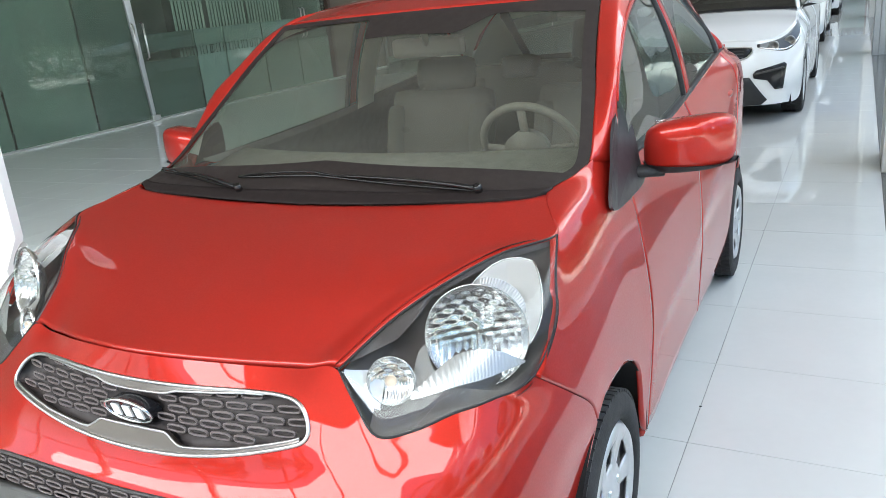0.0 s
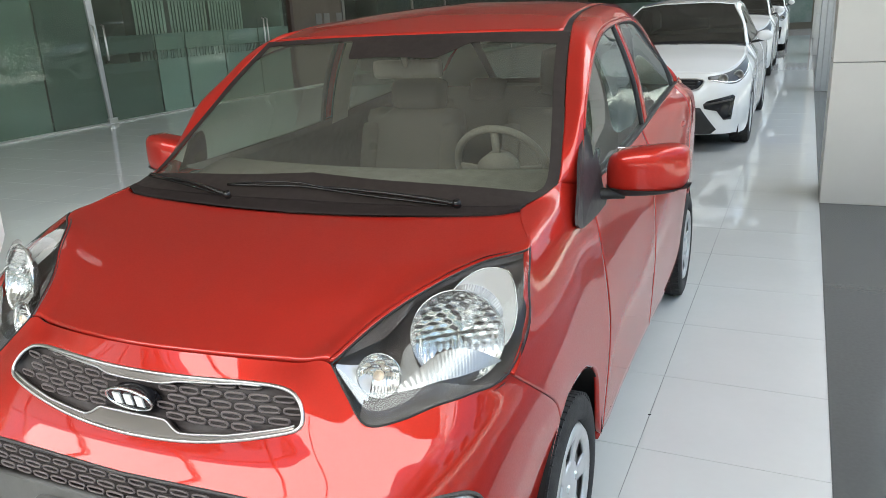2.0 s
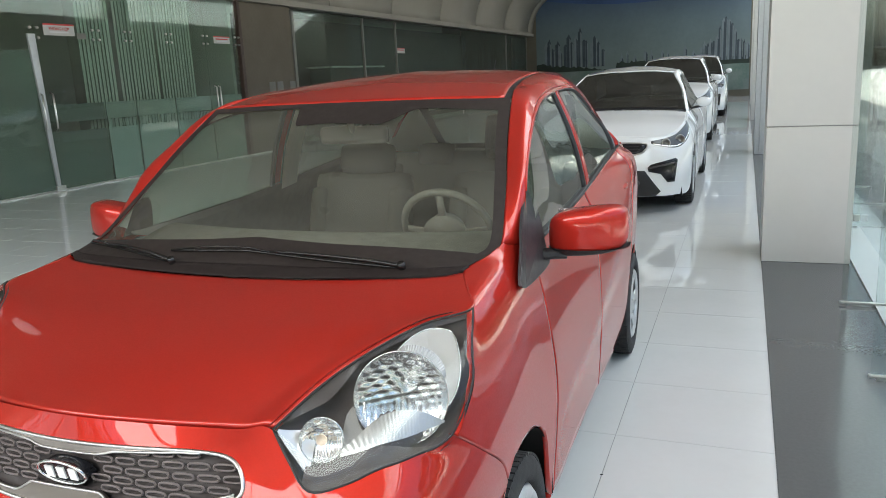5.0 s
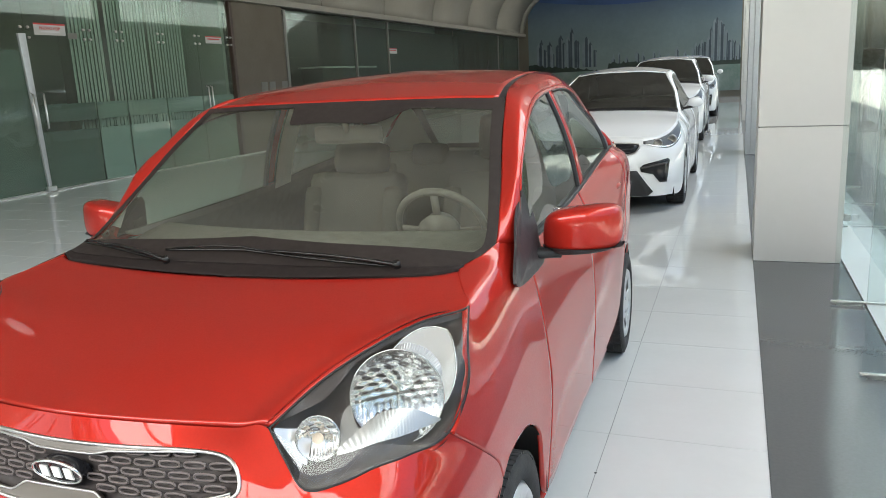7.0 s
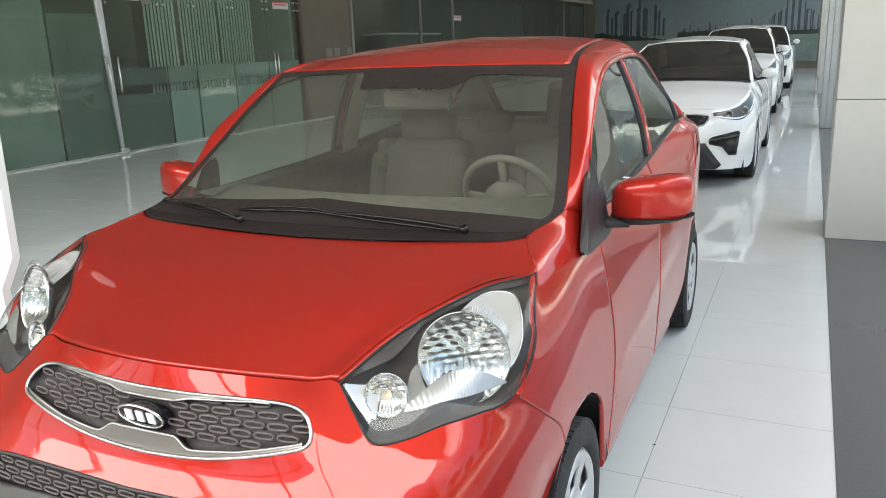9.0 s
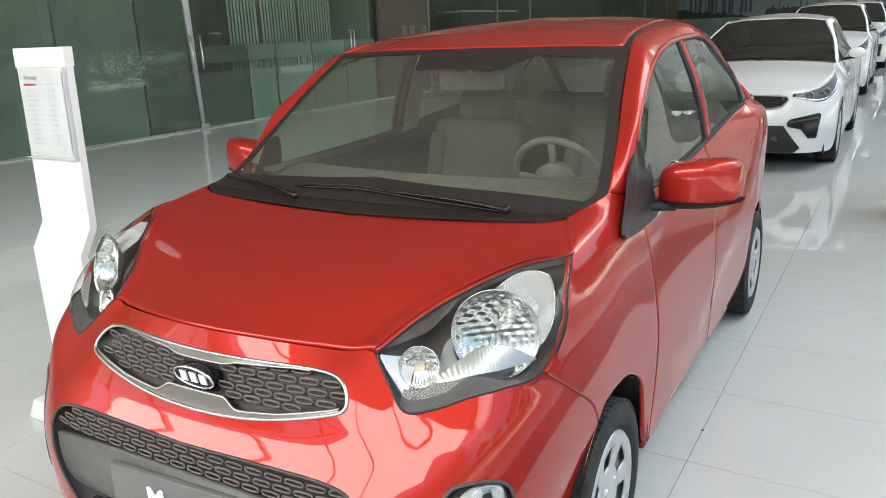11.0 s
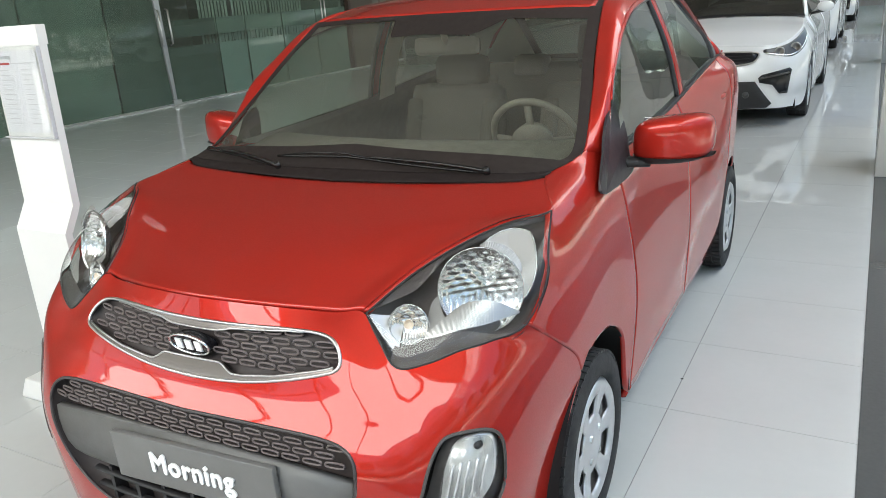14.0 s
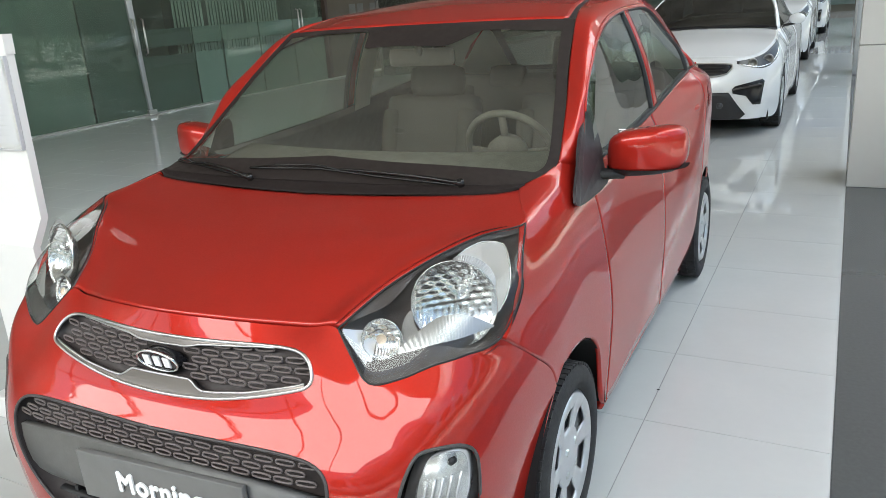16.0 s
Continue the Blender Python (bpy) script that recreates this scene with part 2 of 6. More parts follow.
def rounded(outline, rounds=3):
    """Corner-cut a closed outline into a smooth one."""
    for _ in range(rounds):
        out = []
        for i in range(len(outline)):
            a, b = Vector(outline[i]), Vector(outline[(i + 1) % len(outline)])
            out += [tuple(a.lerp(b, 0.25)), tuple(a.lerp(b, 0.75))]
        outline = out
    return outline


def words(text, size, extrude=0.002, bold=0.0, spacing=1.0):
    """Letters of the built-in font as a bmesh in the xy plane, centred."""
    c = bpy.data.curves.new("letters", "FONT")
    c.body, c.size, c.extrude, c.offset, c.space_character = text, size, extrude, bold, spacing
    c.align_x, c.align_y = "CENTER", "CENTER"
    ob = bpy.data.objects.new("letters", c)
    scene.collection.objects.link(ob)
    me = bpy.data.meshes.new_from_object(ob.evaluated_get(bpy.context.evaluated_depsgraph_get()))
    bm = bmesh.new()
    bm.from_mesh(me)
    bpy.data.objects.remove(ob)
    bpy.data.curves.remove(c)
    bpy.data.meshes.remove(me)
    return bm


def wheel(parent, x, y, radius, width, rim, side, holes=7, name="wheel", cover=None):
    """Tyre with tread blocks, rim barrel and a silver cover with openings; its face looks along side * x."""
    cover = cover or WHEEL_SILVER
    hub = empty(name)
    hub.parent = parent
    hub.matrix_basis = pose(x, y, radius) @ Matrix.Diagonal((side, 1, 1, 1))
    w = width / 2
    R, r = radius, rim
    part("tyre", turned([(r, w * 0.7), (r + 0.012, w * 0.96), (R - 0.055, w * 1.04), (R - 0.022, w * 0.99), (R - 0.008, w * 0.86), (R - 0.005, w * 0.5), (R - 0.005, -w * 0.5),
                         (R - 0.008, -w * 0.86), (R - 0.03, -w), (r, -w * 0.7)], 56, closed=True), RUBBER, hub, "black rubber tyre")
    bm = bmesh.new()
    for k in range(64):
        for x0, x1, ph in ((-0.85, -0.45, 0.0), (-0.38, -0.04, 0.4), (0.04, 0.38, 0.7), (0.45, 0.90, 0.2)):
            a = 2 * math.pi * (k + ph) / 64
            rad = R - (0.0065 if x1 > 0.8 else 0.004)
            c = Matrix.Rotation(a, 4, "X") @ Matrix.Translation(((x0 + x1) / 2 * w, 0, rad))
            bmesh.ops.create_cube(bm, size=1, matrix=c @ Matrix.Diagonal(((x1 - x0) * w, 0.021, 0.008, 1)))
    tread = part("tread", bm, RUBBER, hub, smooth=False)
    tread["kind"] = "stuff"
    part("rim", turned([(r + 0.004, w * 0.74), (r - 0.004, w * 0.78), (r - 0.012, w * 0.5), (r - 0.03, -w * 0.2), (r - 0.03, -w * 0.7)], 48, capped=False), WHEEL_SILVER, hub, "silver steel rim")
    part("brake_drum", turned([(0.0, 0.36 * w), (r - 0.035, 0.36 * w), (r - 0.03, -w * 0.6), (0.0, -w * 0.6)], 32), DARK, hub)
    # dished cover with openings between broad spokes
    cov = bmesh.new()
    rings, sides = [], holes * 12
    radii = [0.0, 0.028, 0.05, 0.074, 0.088 * r / 0.19, 0.120 * r / 0.19, 0.153 * r / 0.19, r - 0.014, r - 0.002]
    dish = [0.86, 0.86, 0.80, 0.72, 0.70, 0.72, 0.78, 0.86, 0.72]
    for q, d in zip(radii, dish):
        rings.append([cov.verts.new((d * w, q * math.cos(2 * math.pi * k / sides), q * math.sin(2 * math.pi * k / sides))) for k in range(sides)])
    for j in range(len(radii) - 1):
        for k in range(sides):
            ph = k % 12
            if 4 <= j <= 5 and 3 <= ph <= 9:
                continue
            cov.faces.new((rings[j][k], rings[j + 1][k], rings[j + 1][(k + 1) % sides], rings[j][(k + 1) % sides]))
    bmesh.ops.remove_doubles(cov, verts=cov.verts[:], dist=1e-5)
    bmesh.ops.recalc_face_normals(cov, faces=cov.faces[:])
    bmesh.ops.solidify(cov, geom=cov.faces[:], thickness=-0.010)
    part("wheel_cover", cov, cover, hub, "silver plastic wheel cover with openings")
    for k in range(4):
        a = 2 * math.pi * (k + 0.5) / 4
        part("wheel_nut", turned([(0.0, 0.97 * w), (0.010, 0.96 * w), (0.014, 0.88 * w), (0.014, 0.72 * w)], 6, Matrix.Translation((0, 0.05 * math.cos(a), 0.05 * math.sin(a)))), STEEL, hub, smooth=False)
    part("hub_cap", turned([(0.0, 0.93 * w), (0.02, 0.92 * w), (0.024, 0.86 * w)], 24), cover, hub)
    return hub


WHEEL_SILVER = material("wheel_silver", (0.62, 0.63, 0.64), 0.32, 0.75, vary=0.08, scale=30)
SEAT = material("grey_seat_fabric", (0.082, 0.081, 0.069), 0.9, vary=0.07, scale=9, bump=0.15, bump_scale=600)
TRIM = material("grey_interior_plastic", (0.18, 0.175, 0.155), 0.6, vary=0.15, scale=30, bump=0.2, bump_scale=300)
DASH = material("grey_dash", (0.098, 0.097, 0.082), 0.7, vary=0.2, scale=30, bump=0.3, bump_scale=300)
# the seat cloth again, darkened for headrests that get less light
HEADREST_SHADE = material("shaded_headrest_fabric", (0.07, 0.067, 0.058), 0.9, vary=0.07, scale=60, bump=0.4, bump_scale=400)
COWL_BLACK = material("matt_cowl_plastic", (0.016, 0.011, 0.010), 0.6, spec=0.25, vary=0.2, scale=40)
WIPER = material("wiper_black", (0.011, 0.010, 0.010), 0.2)
SAIL_GREY = material("dark_sail_plastic", (0.036, 0.031, 0.034), 0.4, vary=0.15, scale=40)
MIRROR_GREY = material("mirror_back_plastic", (0.13, 0.126, 0.11), 0.6, vary=0.15, scale=30)
WHEEL_GREY = material("steering_wheel_plastic", (0.125, 0.122, 0.106), 0.6, vary=0.15, scale=30)
LINER = material("beige_headliner", (0.62, 0.60, 0.53), 0.9, vary=0.1, scale=30)
DARK = material("dark_underside", (0.008, 0.008, 0.008), 0.9)
FRIT = material("printed_screen_border", (0.026, 0.020, 0.018), 0.5, spec=0.25, vary=0.2, scale=40)
WINDSCREEN = glass("windscreen_glass", (0.87, 0.91, 0.83), 0.95, glare=0.045)
SIDE_GLASS = glass("side_window_glass", (0.78, 0.88, 0.82), 0.88, power=2.7)
LENS = glass("clear_lens", (0.97, 0.98, 0.98), 0.97, glare=0.012)
FOG_FRAME = material("fog_lamp_frame", (0.075, 0.07, 0.068), 0.5, vary=0.2, scale=60)
REFLECTOR = material("lamp_reflector", (0.80, 0.795, 0.785), 0.19, 0.95)
LAMP_SILVER = material("lamp_silver", (0.76, 0.76, 0.755), 0.24, 0.6)
SHELF = material("lamp_shelf_plastic", (0.44, 0.44, 0.435), 0.25, 0.6)
HOUSING = material("lamp_bezel", (0.062, 0.054, 0.053), 0.3, vary=0.2, scale=50)
CHROME_GREY = material("satin_chrome", (0.42, 0.40, 0.38), 0.34, 1.0)
BRIGHT_TRIM = material("brushed_chrome_trim", (0.60, 0.585, 0.575), 0.26, 1.0, vary=0.1, scale=60)
GRILLE = material("grille_dark", (0.055, 0.044, 0.042), 0.5, vary=0.2, scale=60)
GRILLE_TRIM = material("satin_grille_trim", (0.27, 0.235, 0.215), 0.32, 1.0)
GRILLE_EDGE = material("grille_edge", (0.15, 0.125, 0.12), 0.35)
PLATE = material("show_plate", (0.15, 0.148, 0.142), 0.35, vary=0.1, scale=20)
LETTER = material("white_letter", (0.85, 0.85, 0.85), 0.4)
AMBER = material("amber_bulb", (0.85, 0.74, 0.62), 0.2, coat=0.5)

# ---- the red hatchback ----
# Each column of the body: bottom, middle, shoulder and top, from the nose round the side to the tail.
AX_F, AX_R, ARCH = 0.725, 3.09, 0.335


def arch(y, axle, x):
    return (x, y, 0.277 + math.sqrt(max(ARCH ** 2 - (y - axle) ** 2, 0.0)))


NOSE = [
    ((0, -0.065, 0.20), (0, -0.080, 0.56), (0, 0.010, 0.715), (0, 0.066, 0.888)),
    ((0.2, -0.062, 0.20), (0.2, -0.078, 0.56), (0.2, 0.015, 0.715), (0.2, 0.092, 0.880)),
    ((0.35, -0.052, 0.20), (0.36, -0.071, 0.56), (0.36, 0.028, 0.715), (0.35, 0.134, 0.868)),
    ((0.460, -0.035, 0.200), (0.480, -0.058, 0.555), (0.460, 0.041, 0.713), (0.430, 0.146, 0.868)),
    ((0.580, 0.005, 0.205), (0.584, -0.020, 0.535), (0.562, 0.058, 0.697), (0.528, 0.098, 0.774)),
    ((0.670, 0.085, 0.212), (0.668, 0.060, 0.510), (0.674, 0.098, 0.701), (0.650, 0.161, 0.805)),
    ((0.736, 0.310, 0.220), (0.752, 0.195, 0.490), (0.752, 0.195, 0.721), (0.712, 0.215, 0.818)),
]
WING = [
    (arch(0.575, AX_F, 0.787), (0.787, 0.53, 0.645), (0.780, 0.42, 0.73), (0.755, 0.293, 0.827)),
    (arch(0.66, AX_F, 0.788), (0.791, 0.62, 0.69), (0.788, 0.53, 0.80), (0.771, 0.386, 0.911)),
    (arch(0.75, AX_F, 0.790), (0.792, 0.73, 0.71), (0.779, 0.68, 0.88), (0.722, 0.556, 1.013)),
    (arch(0.86, AX_F, 0.790), (0.792, 0.84, 0.71), (0.776, 0.80, 0.905), (0.722, 0.765, 1.026)),
    (arch(0.98, AX_F, 0.790), (0.793, 0.97, 0.68), (0.774, 0.93, 0.912), (0.728, 0.905, 1.038)),
]
DOORS = [
    ((0.780, 1.095, 0.24), (0.797, 1.11, 0.60), (0.775, 1.05, 0.905), (0.735, 1.03, 1.045)),
    ((0.780, 1.50, 0.24), (0.797, 1.50, 0.60), (0.777, 1.48, 0.92), (0.738, 1.48, 1.052)),
    ((0.785, 1.95, 0.24), (0.802, 1.95, 0.60), (0.779, 1.95, 0.94), (0.735, 1.95, 1.073)),
    ((0.790, 2.42, 0.24), (0.809, 2.42, 0.62), (0.788, 2.40, 0.98), (0.735, 2.40, 1.113)),
]
TAIL = [
    (arch(2.758, AX_R, 0.80), (0.816, 2.76, 0.66), (0.806, 2.76, 1.02), (0.733, 2.76, 1.141)),
    (arch(2.95, AX_R, 0.803), (0.816, 2.96, 0.74), (0.810, 2.98, 1.045), (0.728, 3.00, 1.150)),
    (arch(3.12, AX_R, 0.803), (0.808, 3.16, 0.76), (0.795, 3.20, 1.045), (0.706, 3.22, 1.135)),
    (arch(3.36, AX_R, 0.765), (0.756, 3.40, 0.68), (0.735, 3.42, 0.98), (0.630, 3.42, 1.110)),
    ((0.63, 3.55, 0.25), (0.66, 3.58, 0.60), (0.60, 3.56, 0.92), (0.45, 3.55, 1.110)),
    ((0, 3.62, 0.25), (0, 3.66, 0.60), (0, 3.64, 0.90), (0, 3.60, 1.100)),
]
COLUMNS = NOSE + WING + DOORS + TAIL
K_GAP, K_DOOR, K_POST, K_TAIL, K_END = 7, 12, 14, 16, 21


def body(k, v):
    """The wrap of the red body: k along the columns (minus: the other side), v from bottom to top."""
    s = -1 if k < 0 else 1
    k = abs(k)
    rails = [spline([c[j] for c in COLUMNS] if k > 0.999 else [(-COLUMNS[1][j][0], *COLUMNS[1][j][1:])] + [c[j] for c in COLUMNS], k if k > 0.999 else k + 1) for j in range(4)]
    p = spline(rails, 3 * v)
    if abs(k - 8.9) < 1.5 and v > 0.6:
        p = p + Vector((0.013, 0.0, 0.016)) * (math.cos(math.pi / 3 * (k - 8.9)) ** 2 * math.sin(math.pi * (v - 0.6) / 0.4) ** 2)
    full = max(0.0, 1 - abs(v - 0.80) / 0.20) * max(0.0, 1 - max(0.0, k - 2.6) / 0.9)
    return Vector((s * p.x, p.y - 0.022 * full * min(1.0, 0.35 + k / 3), p.z + 0.012 * full))


def top_rail(k):
    return body(k, 1.0)


HOOD_CORNER = (0.642, 0.728, 1.054)


def seam(points):
    return lambda t: spline(points, t * (len(points) - 1))


HOOD_SIDE = [tuple(top_rail(3)), (0.487, 0.268, 0.924), (0.562, 0.366, 0.970), (0.637, 0.466, 0.999), tuple(top_rail(9)), (0.684, 0.643, 1.033), HOOD_CORNER]
HOOD_MID = [(0, 0.066, 0.888), (0, 0.20, 0.940), (0, 0.36, 0.982), (0, 0.52, 1.012), (0, 0.655, 1.030)]
COWL = [(0, 0.655, 1.030), (0.22, 0.658, 1.034), (0.44, 0.672, 1.042), (0.58, 0.695, 1.048), HOOD_CORNER]
hood_at = coons(lambda u: top_rail(3 * u), seam(COWL), seam(HOOD_MID), seam(HOOD_SIDE))


def both(fn):
    """A patch of one half run across the middle: u from -1 to 1."""
    def at(u, v):
        p = fn(abs(u), v)
        return Vector((-p.x, p.y, p.z)) if u < 0 else p
    return at


PILLAR = [HOOD_CORNER, (0.668, 0.825, 1.066), (0.690, 0.920, 1.083), (0.656, 1.105, 1.213), (0.620, 1.270, 1.337), (0.584, 1.470, 1.463)]
HEADER = [(0, 1.390, 1.471), (0.20, 1.398, 1.471), (0.40, 1.425, 1.469), (0.584, 1.470, 1.463)]
SCREEN_MID = [(0, 0.655, 1.030), (0, 0.90, 1.172), (0, 1.15, 1.325), (0, 1.390, 1.471)]
screen_at = coons(seam(COWL), seam(HEADER), seam(SCREEN_MID), seam(PILLAR))
ROOF_MID = [(0, 1.390, 1.471), (0, 1.66, 1.531), (0, 2.05, 1.566), (0, 2.45, 1.567), (0, 2.86, 1.541), (0, 3.23, 1.472)]
ROOF_EDGE = [(0.584, 1.470, 1.463), (0.556, 1.660, 1.498), (0.530, 1.92, 1.522), (0.500, 2.30, 1.538), (0.480, 2.80, 1.520), (0.470, 3.200, 1.425)]
ROOF_BACK = [(0, 3.23, 1.472), (0.26, 3.23, 1.458), (0.470, 3.200, 1.425)]
roof_at = coons(seam(HEADER), seam(ROOF_BACK), seam(ROOF_MID), seam(ROOF_EDGE))
UPPER_RAIL = PILLAR[2:] + ROOF_EDGE[1:]
DOOR_TOP = [(0.735, 1.030, 1.045), (0.708, 1.130, 1.228), (0.684, 1.280, 1.330), (0.661, 1.450, 1.408), (0.629, 1.720, 1.457), (0.598, 2.14, 1.476), (0.593, 2.54, 1.461), (0.623, 2.87, 1.330), (0.686, 3.200, 1.128)]


def cant_at(u, v):
    """The painted frame from the pillar over the doors to the tail: u along it, v from the door's top to the roof."""
    a, b = spline(DOOR_TOP, u * 8), spline(UPPER_RAIL, u * 8)
    swell = 0.7 + 1.5 * max(0.0, u - 0.5)
    mid = (a + b) / 2 + Vector((0.014, -0.003, 0.012)) * swell
    return spline([a, mid, b], 2 * v)


BELT_Y = [(top_rail(K_DOOR + 0.1 * i).y, K_DOOR + 0.1 * i) for i in range(60)]
TOP_Y = [(spline(DOOR_TOP, 0.1 * i).y, 0.1 * i) for i in range(81)]


def at_y(table, y):
    """Where along a rail it reaches y."""
    for (y0, k0), (y1, k1) in zip(table, table[1:]):
        if y <= y1:
            return k0 + (k1 - k0) * max(0.0, (y - y0) / max(y1 - y0, 1e-6))
    return table[-1][1]


def side_at(u, v):
    """The plane of the side windows: u along the belt, v from belt to door top, gently bowed."""
    y = 1.03 + 2.07 * u
    a, b = top_rail(at_y(BELT_Y, y)), spline(DOOR_TOP, at_y(TOP_Y, y))
    return a.lerp(b, v) + Vector((0.018 * math.sin(math.pi * v), 0, 0))


car = tagged(empty("hatchback_car"), "glossy red five-door hatchback parked on pale polished tiles", "car")
car.matrix_basis = pose(0.75, 1.2, 0) @ pose(0, 0, 0, 0, 0, 1.0) @ pose(-0.75, -1.2, 0)
GAP = 0.035


def paired(name, fn, rng, out, mat, rim=0.014, label="", smooth=True, **more):
    u0, u1, nu, v0, v1, nv = rng
    return [part(name, sheet(fn, u0, u1, nu, v0, v1, nv, out, rim, mirror=m, **more), mat, car, label, smooth) for m in (False, True)]


# openings in the front bumper
def halves(outline):
    return rounded(outline + [(-x, z) for x, z in reversed(outline)], 2)


GRILLE_UP = halves([(0.0, 0.838), (0.08, 0.838), (0.16, 0.838), (0.26, 0.837), (0.352, 0.831), (0.388, 0.815), (0.408, 0.786), (0.404, 0.766), (0.364, 0.756), (0.288, 0.739), (0.21, 0.725), (0.147, 0.717), (0.078, 0.712), (0.0, 0.710)])
GRILLE_LOW = halves([(0.0, 0.642), (0.25, 0.647), (0.42, 0.645), (0.482, 0.622), (0.497, 0.570), (0.484, 0.49), (0.440, 0.40), (0.35, 0.325), (0.20, 0.300), (0.0, 0.296)])
FOG = rounded([(0.590, 0.45), (0.617, 0.515), (0.629, 0.589), (0.643, 0.635), (0.660, 0.654), (0.712, 0.655), (0.733, 0.638), (0.742, 0.605), (0.741, 0.538), (0.736, 0.478), (0.715, 0.415), (0.66, 0.385), (0.60, 0.395)], 2)
FOG_LENS = rounded([(0.636, 0.450), (0.645, 0.506), (0.650, 0.561), (0.660, 0.612), (0.670, 0.635), (0.702, 0.640), (0.721, 0.632), (0.729, 0.608), (0.727, 0.539), (0.715, 0.485), (0.688, 0.455), (0.66, 0.440)], 2)


def bumper_keeps(c):
    if c.y > 0.45:
        return True
    return not (inside(GRILLE_UP, c.x, c.z) or inside(GRILLE_LOW, c.x, c.z) or inside(FOG, abs(c.x), c.z))


half_nose = faired(lambda k, v: body(k, v), -2.0, K_GAP - GAP / 3, 36, 0.0, 0.995, 18, 6.0)


def nose_skin(k, v):
    p = half_nose(abs(k), v)
    return Vector((math.copysign(p.x, k) if abs(k) > 1e-6 else 0.0, p.y, p.z))


bumper_bm = sheet(nose_skin, -K_GAP + GAP / 3, K_GAP - GAP / 3, 260, 0.0, 0.995, 90, (0, -1, 0), 0.0)
from mathutils.bvhtree import BVHTree
nose_tree = BVHTree.FromBMesh(bumper_bm)
for f in [f for f in bumper_bm.faces if not bumper_keeps(f.calc_center_median())]:
    bumper_bm.faces.remove(f)
for w in [w for w in bumper_bm.verts if not w.link_faces]:
    bumper_bm.verts.remove(w)
part("front_bumper", bumper_bm, RED, car, "glossy red front bumper")


def nose(x, z, lift=0.0):
    """The point of the bumper's skin straight behind (x, z), lifted forwards."""
    hit, normal, _, _ = nose_tree.ray_cast(Vector((x, -1, z)), Vector((0, 1, 0)))
    if hit is None:
        return Vector((x, 0.3, z))
    return hit + Vector((normal.x * 0.5, -abs(normal.y), 0)).normalized() * lift


part("bonnet", sheet(both(hood_at), -0.995, 0.995, 96, 0.006, 0.985, 60, (0, 0, 1), 0.014), RED, car, "glossy red bonnet")


def wing_at(k, v):
    """The front wing: the body's wrap carried on over the shoulder to the bonnet and the screen."""
    if v <= 0.75 or k <= 9:
        return body(k, min(1.0, v / 0.75))
    rail = top_rail(k)
    edge = spline([tuple(top_rail(9)), HOOD_CORNER, PILLAR[1], PILLAR[2]], min(3, k - 9))
    knee = rail + (rail - body(k, 0.96)).normalized() * 0.5 * (edge - rail).length
    t = (v - 0.75) / 0.25
    return (1 - t) ** 2 * rail + 2 * t * (1 - t) * knee + t * t * edge


wing_fair = faired(wing_at, K_GAP + GAP / 4, K_DOOR - GAP, 30, 0, 0.998, 22, 140.0)
paired("front_wing", wing_fair, (K_GAP + GAP / 4, K_DOOR - GAP, 80, 0, 0.998, 56), (1, 0, 0), RED, label="glossy red front wing")
paired("front_door", body, (K_DOOR + GAP / 3, K_POST - GAP / 4, 60, 0.02, 0.985, 40), (1, 0, 0), RED, label="red front door")
paired("rear_door", body, (K_POST + GAP / 4, K_TAIL + 0.35, 60, 0.02, 0.985, 40), (1, 0, 0), RED, label="red rear door")
part("tail_panel", sheet(body, K_TAIL + 0.39, K_END, 50, 0, 1, 40, (1, 1, 0), 0.01), RED, car)
part("tail_panel", sheet(body, K_TAIL + 0.39, K_END, 50, 0, 1, 40, (1, 1, 0), 0.01, mirror=True), RED, car)
part("roof", sheet(both(roof_at), -0.952, 0.952, 60, 0.0, 1, 50, (0, 0, 1), 0.014), RED, car, "red roof panel")
part("roof_ditch", sheet(roof_at, 0.940, 0.999, 4, 0.0, 1, 50, (0, 0, 1), lift=-0.006), BLACK, car, "black roof ditch strip")
part("roof_ditch", sheet(roof_at, 0.940, 0.999, 4, 0.0, 1, 50, (0, 0, 1), lift=-0.006, mirror=True), BLACK, car, "black roof ditch strip")
paired("pillar_frame", cant_at, (0, 1, 80, 0.0, 1, 12), (1, 0, 0.6), RED)
paired("door_frame", side_at, (0.04, 0.97, 60, 0.965, 1.0, 4), (1, 0, 0.2), RED, lift=0.003)
paired("window_surround", side_at, (0.035, 0.97, 60, 0.952, 0.966, 2), (1, 0, 0.2), BLACK, rim=0.012, lift=0.001)
paired("belt_strip", side_at, (0.01, 0.96, 60, -0.012, 0.020, 4), (1, 0, 0.2), BLACK, lift=0.006, label="black rubber belt strip")
paired("centre_pillar", side_at, (0.478, 0.512, 4, 0.0, 0.965, 20), (1, 0, 0.2), RED, lift=0.002)
paired("pillar_strip", side_at, (0.466, 0.477, 3, 0.0, 0.965, 20), (1, 0, 0.2), BLACK)
paired("pillar_strip", side_at, (0.511, 0.518, 3, 0.0, 0.965, 20), (1, 0, 0.2), BLACK)
paired("quarter_post", side_at, (0.868, 0.882, 3, 0.0, 0.965, 20), (1, 0, 0.2), BLACK)
paired("rear_quarter", side_at, (0.955, 1.04, 6, 0.0, 1.0, 20), (1, 0, 0.2), RED)
for u0, u1, n in ((0.05, 0.470, "front_side_window"), (0.515, 0.862, "rear_side_window"), (0.888, 0.960, "quarter_window")):
    paired(n, side_at, (u0, u1, 24, 0.0, 0.95, 14), (1, 0, 0.2), SIDE_GLASS, rim=0, lift=-0.008, label="clear side window")
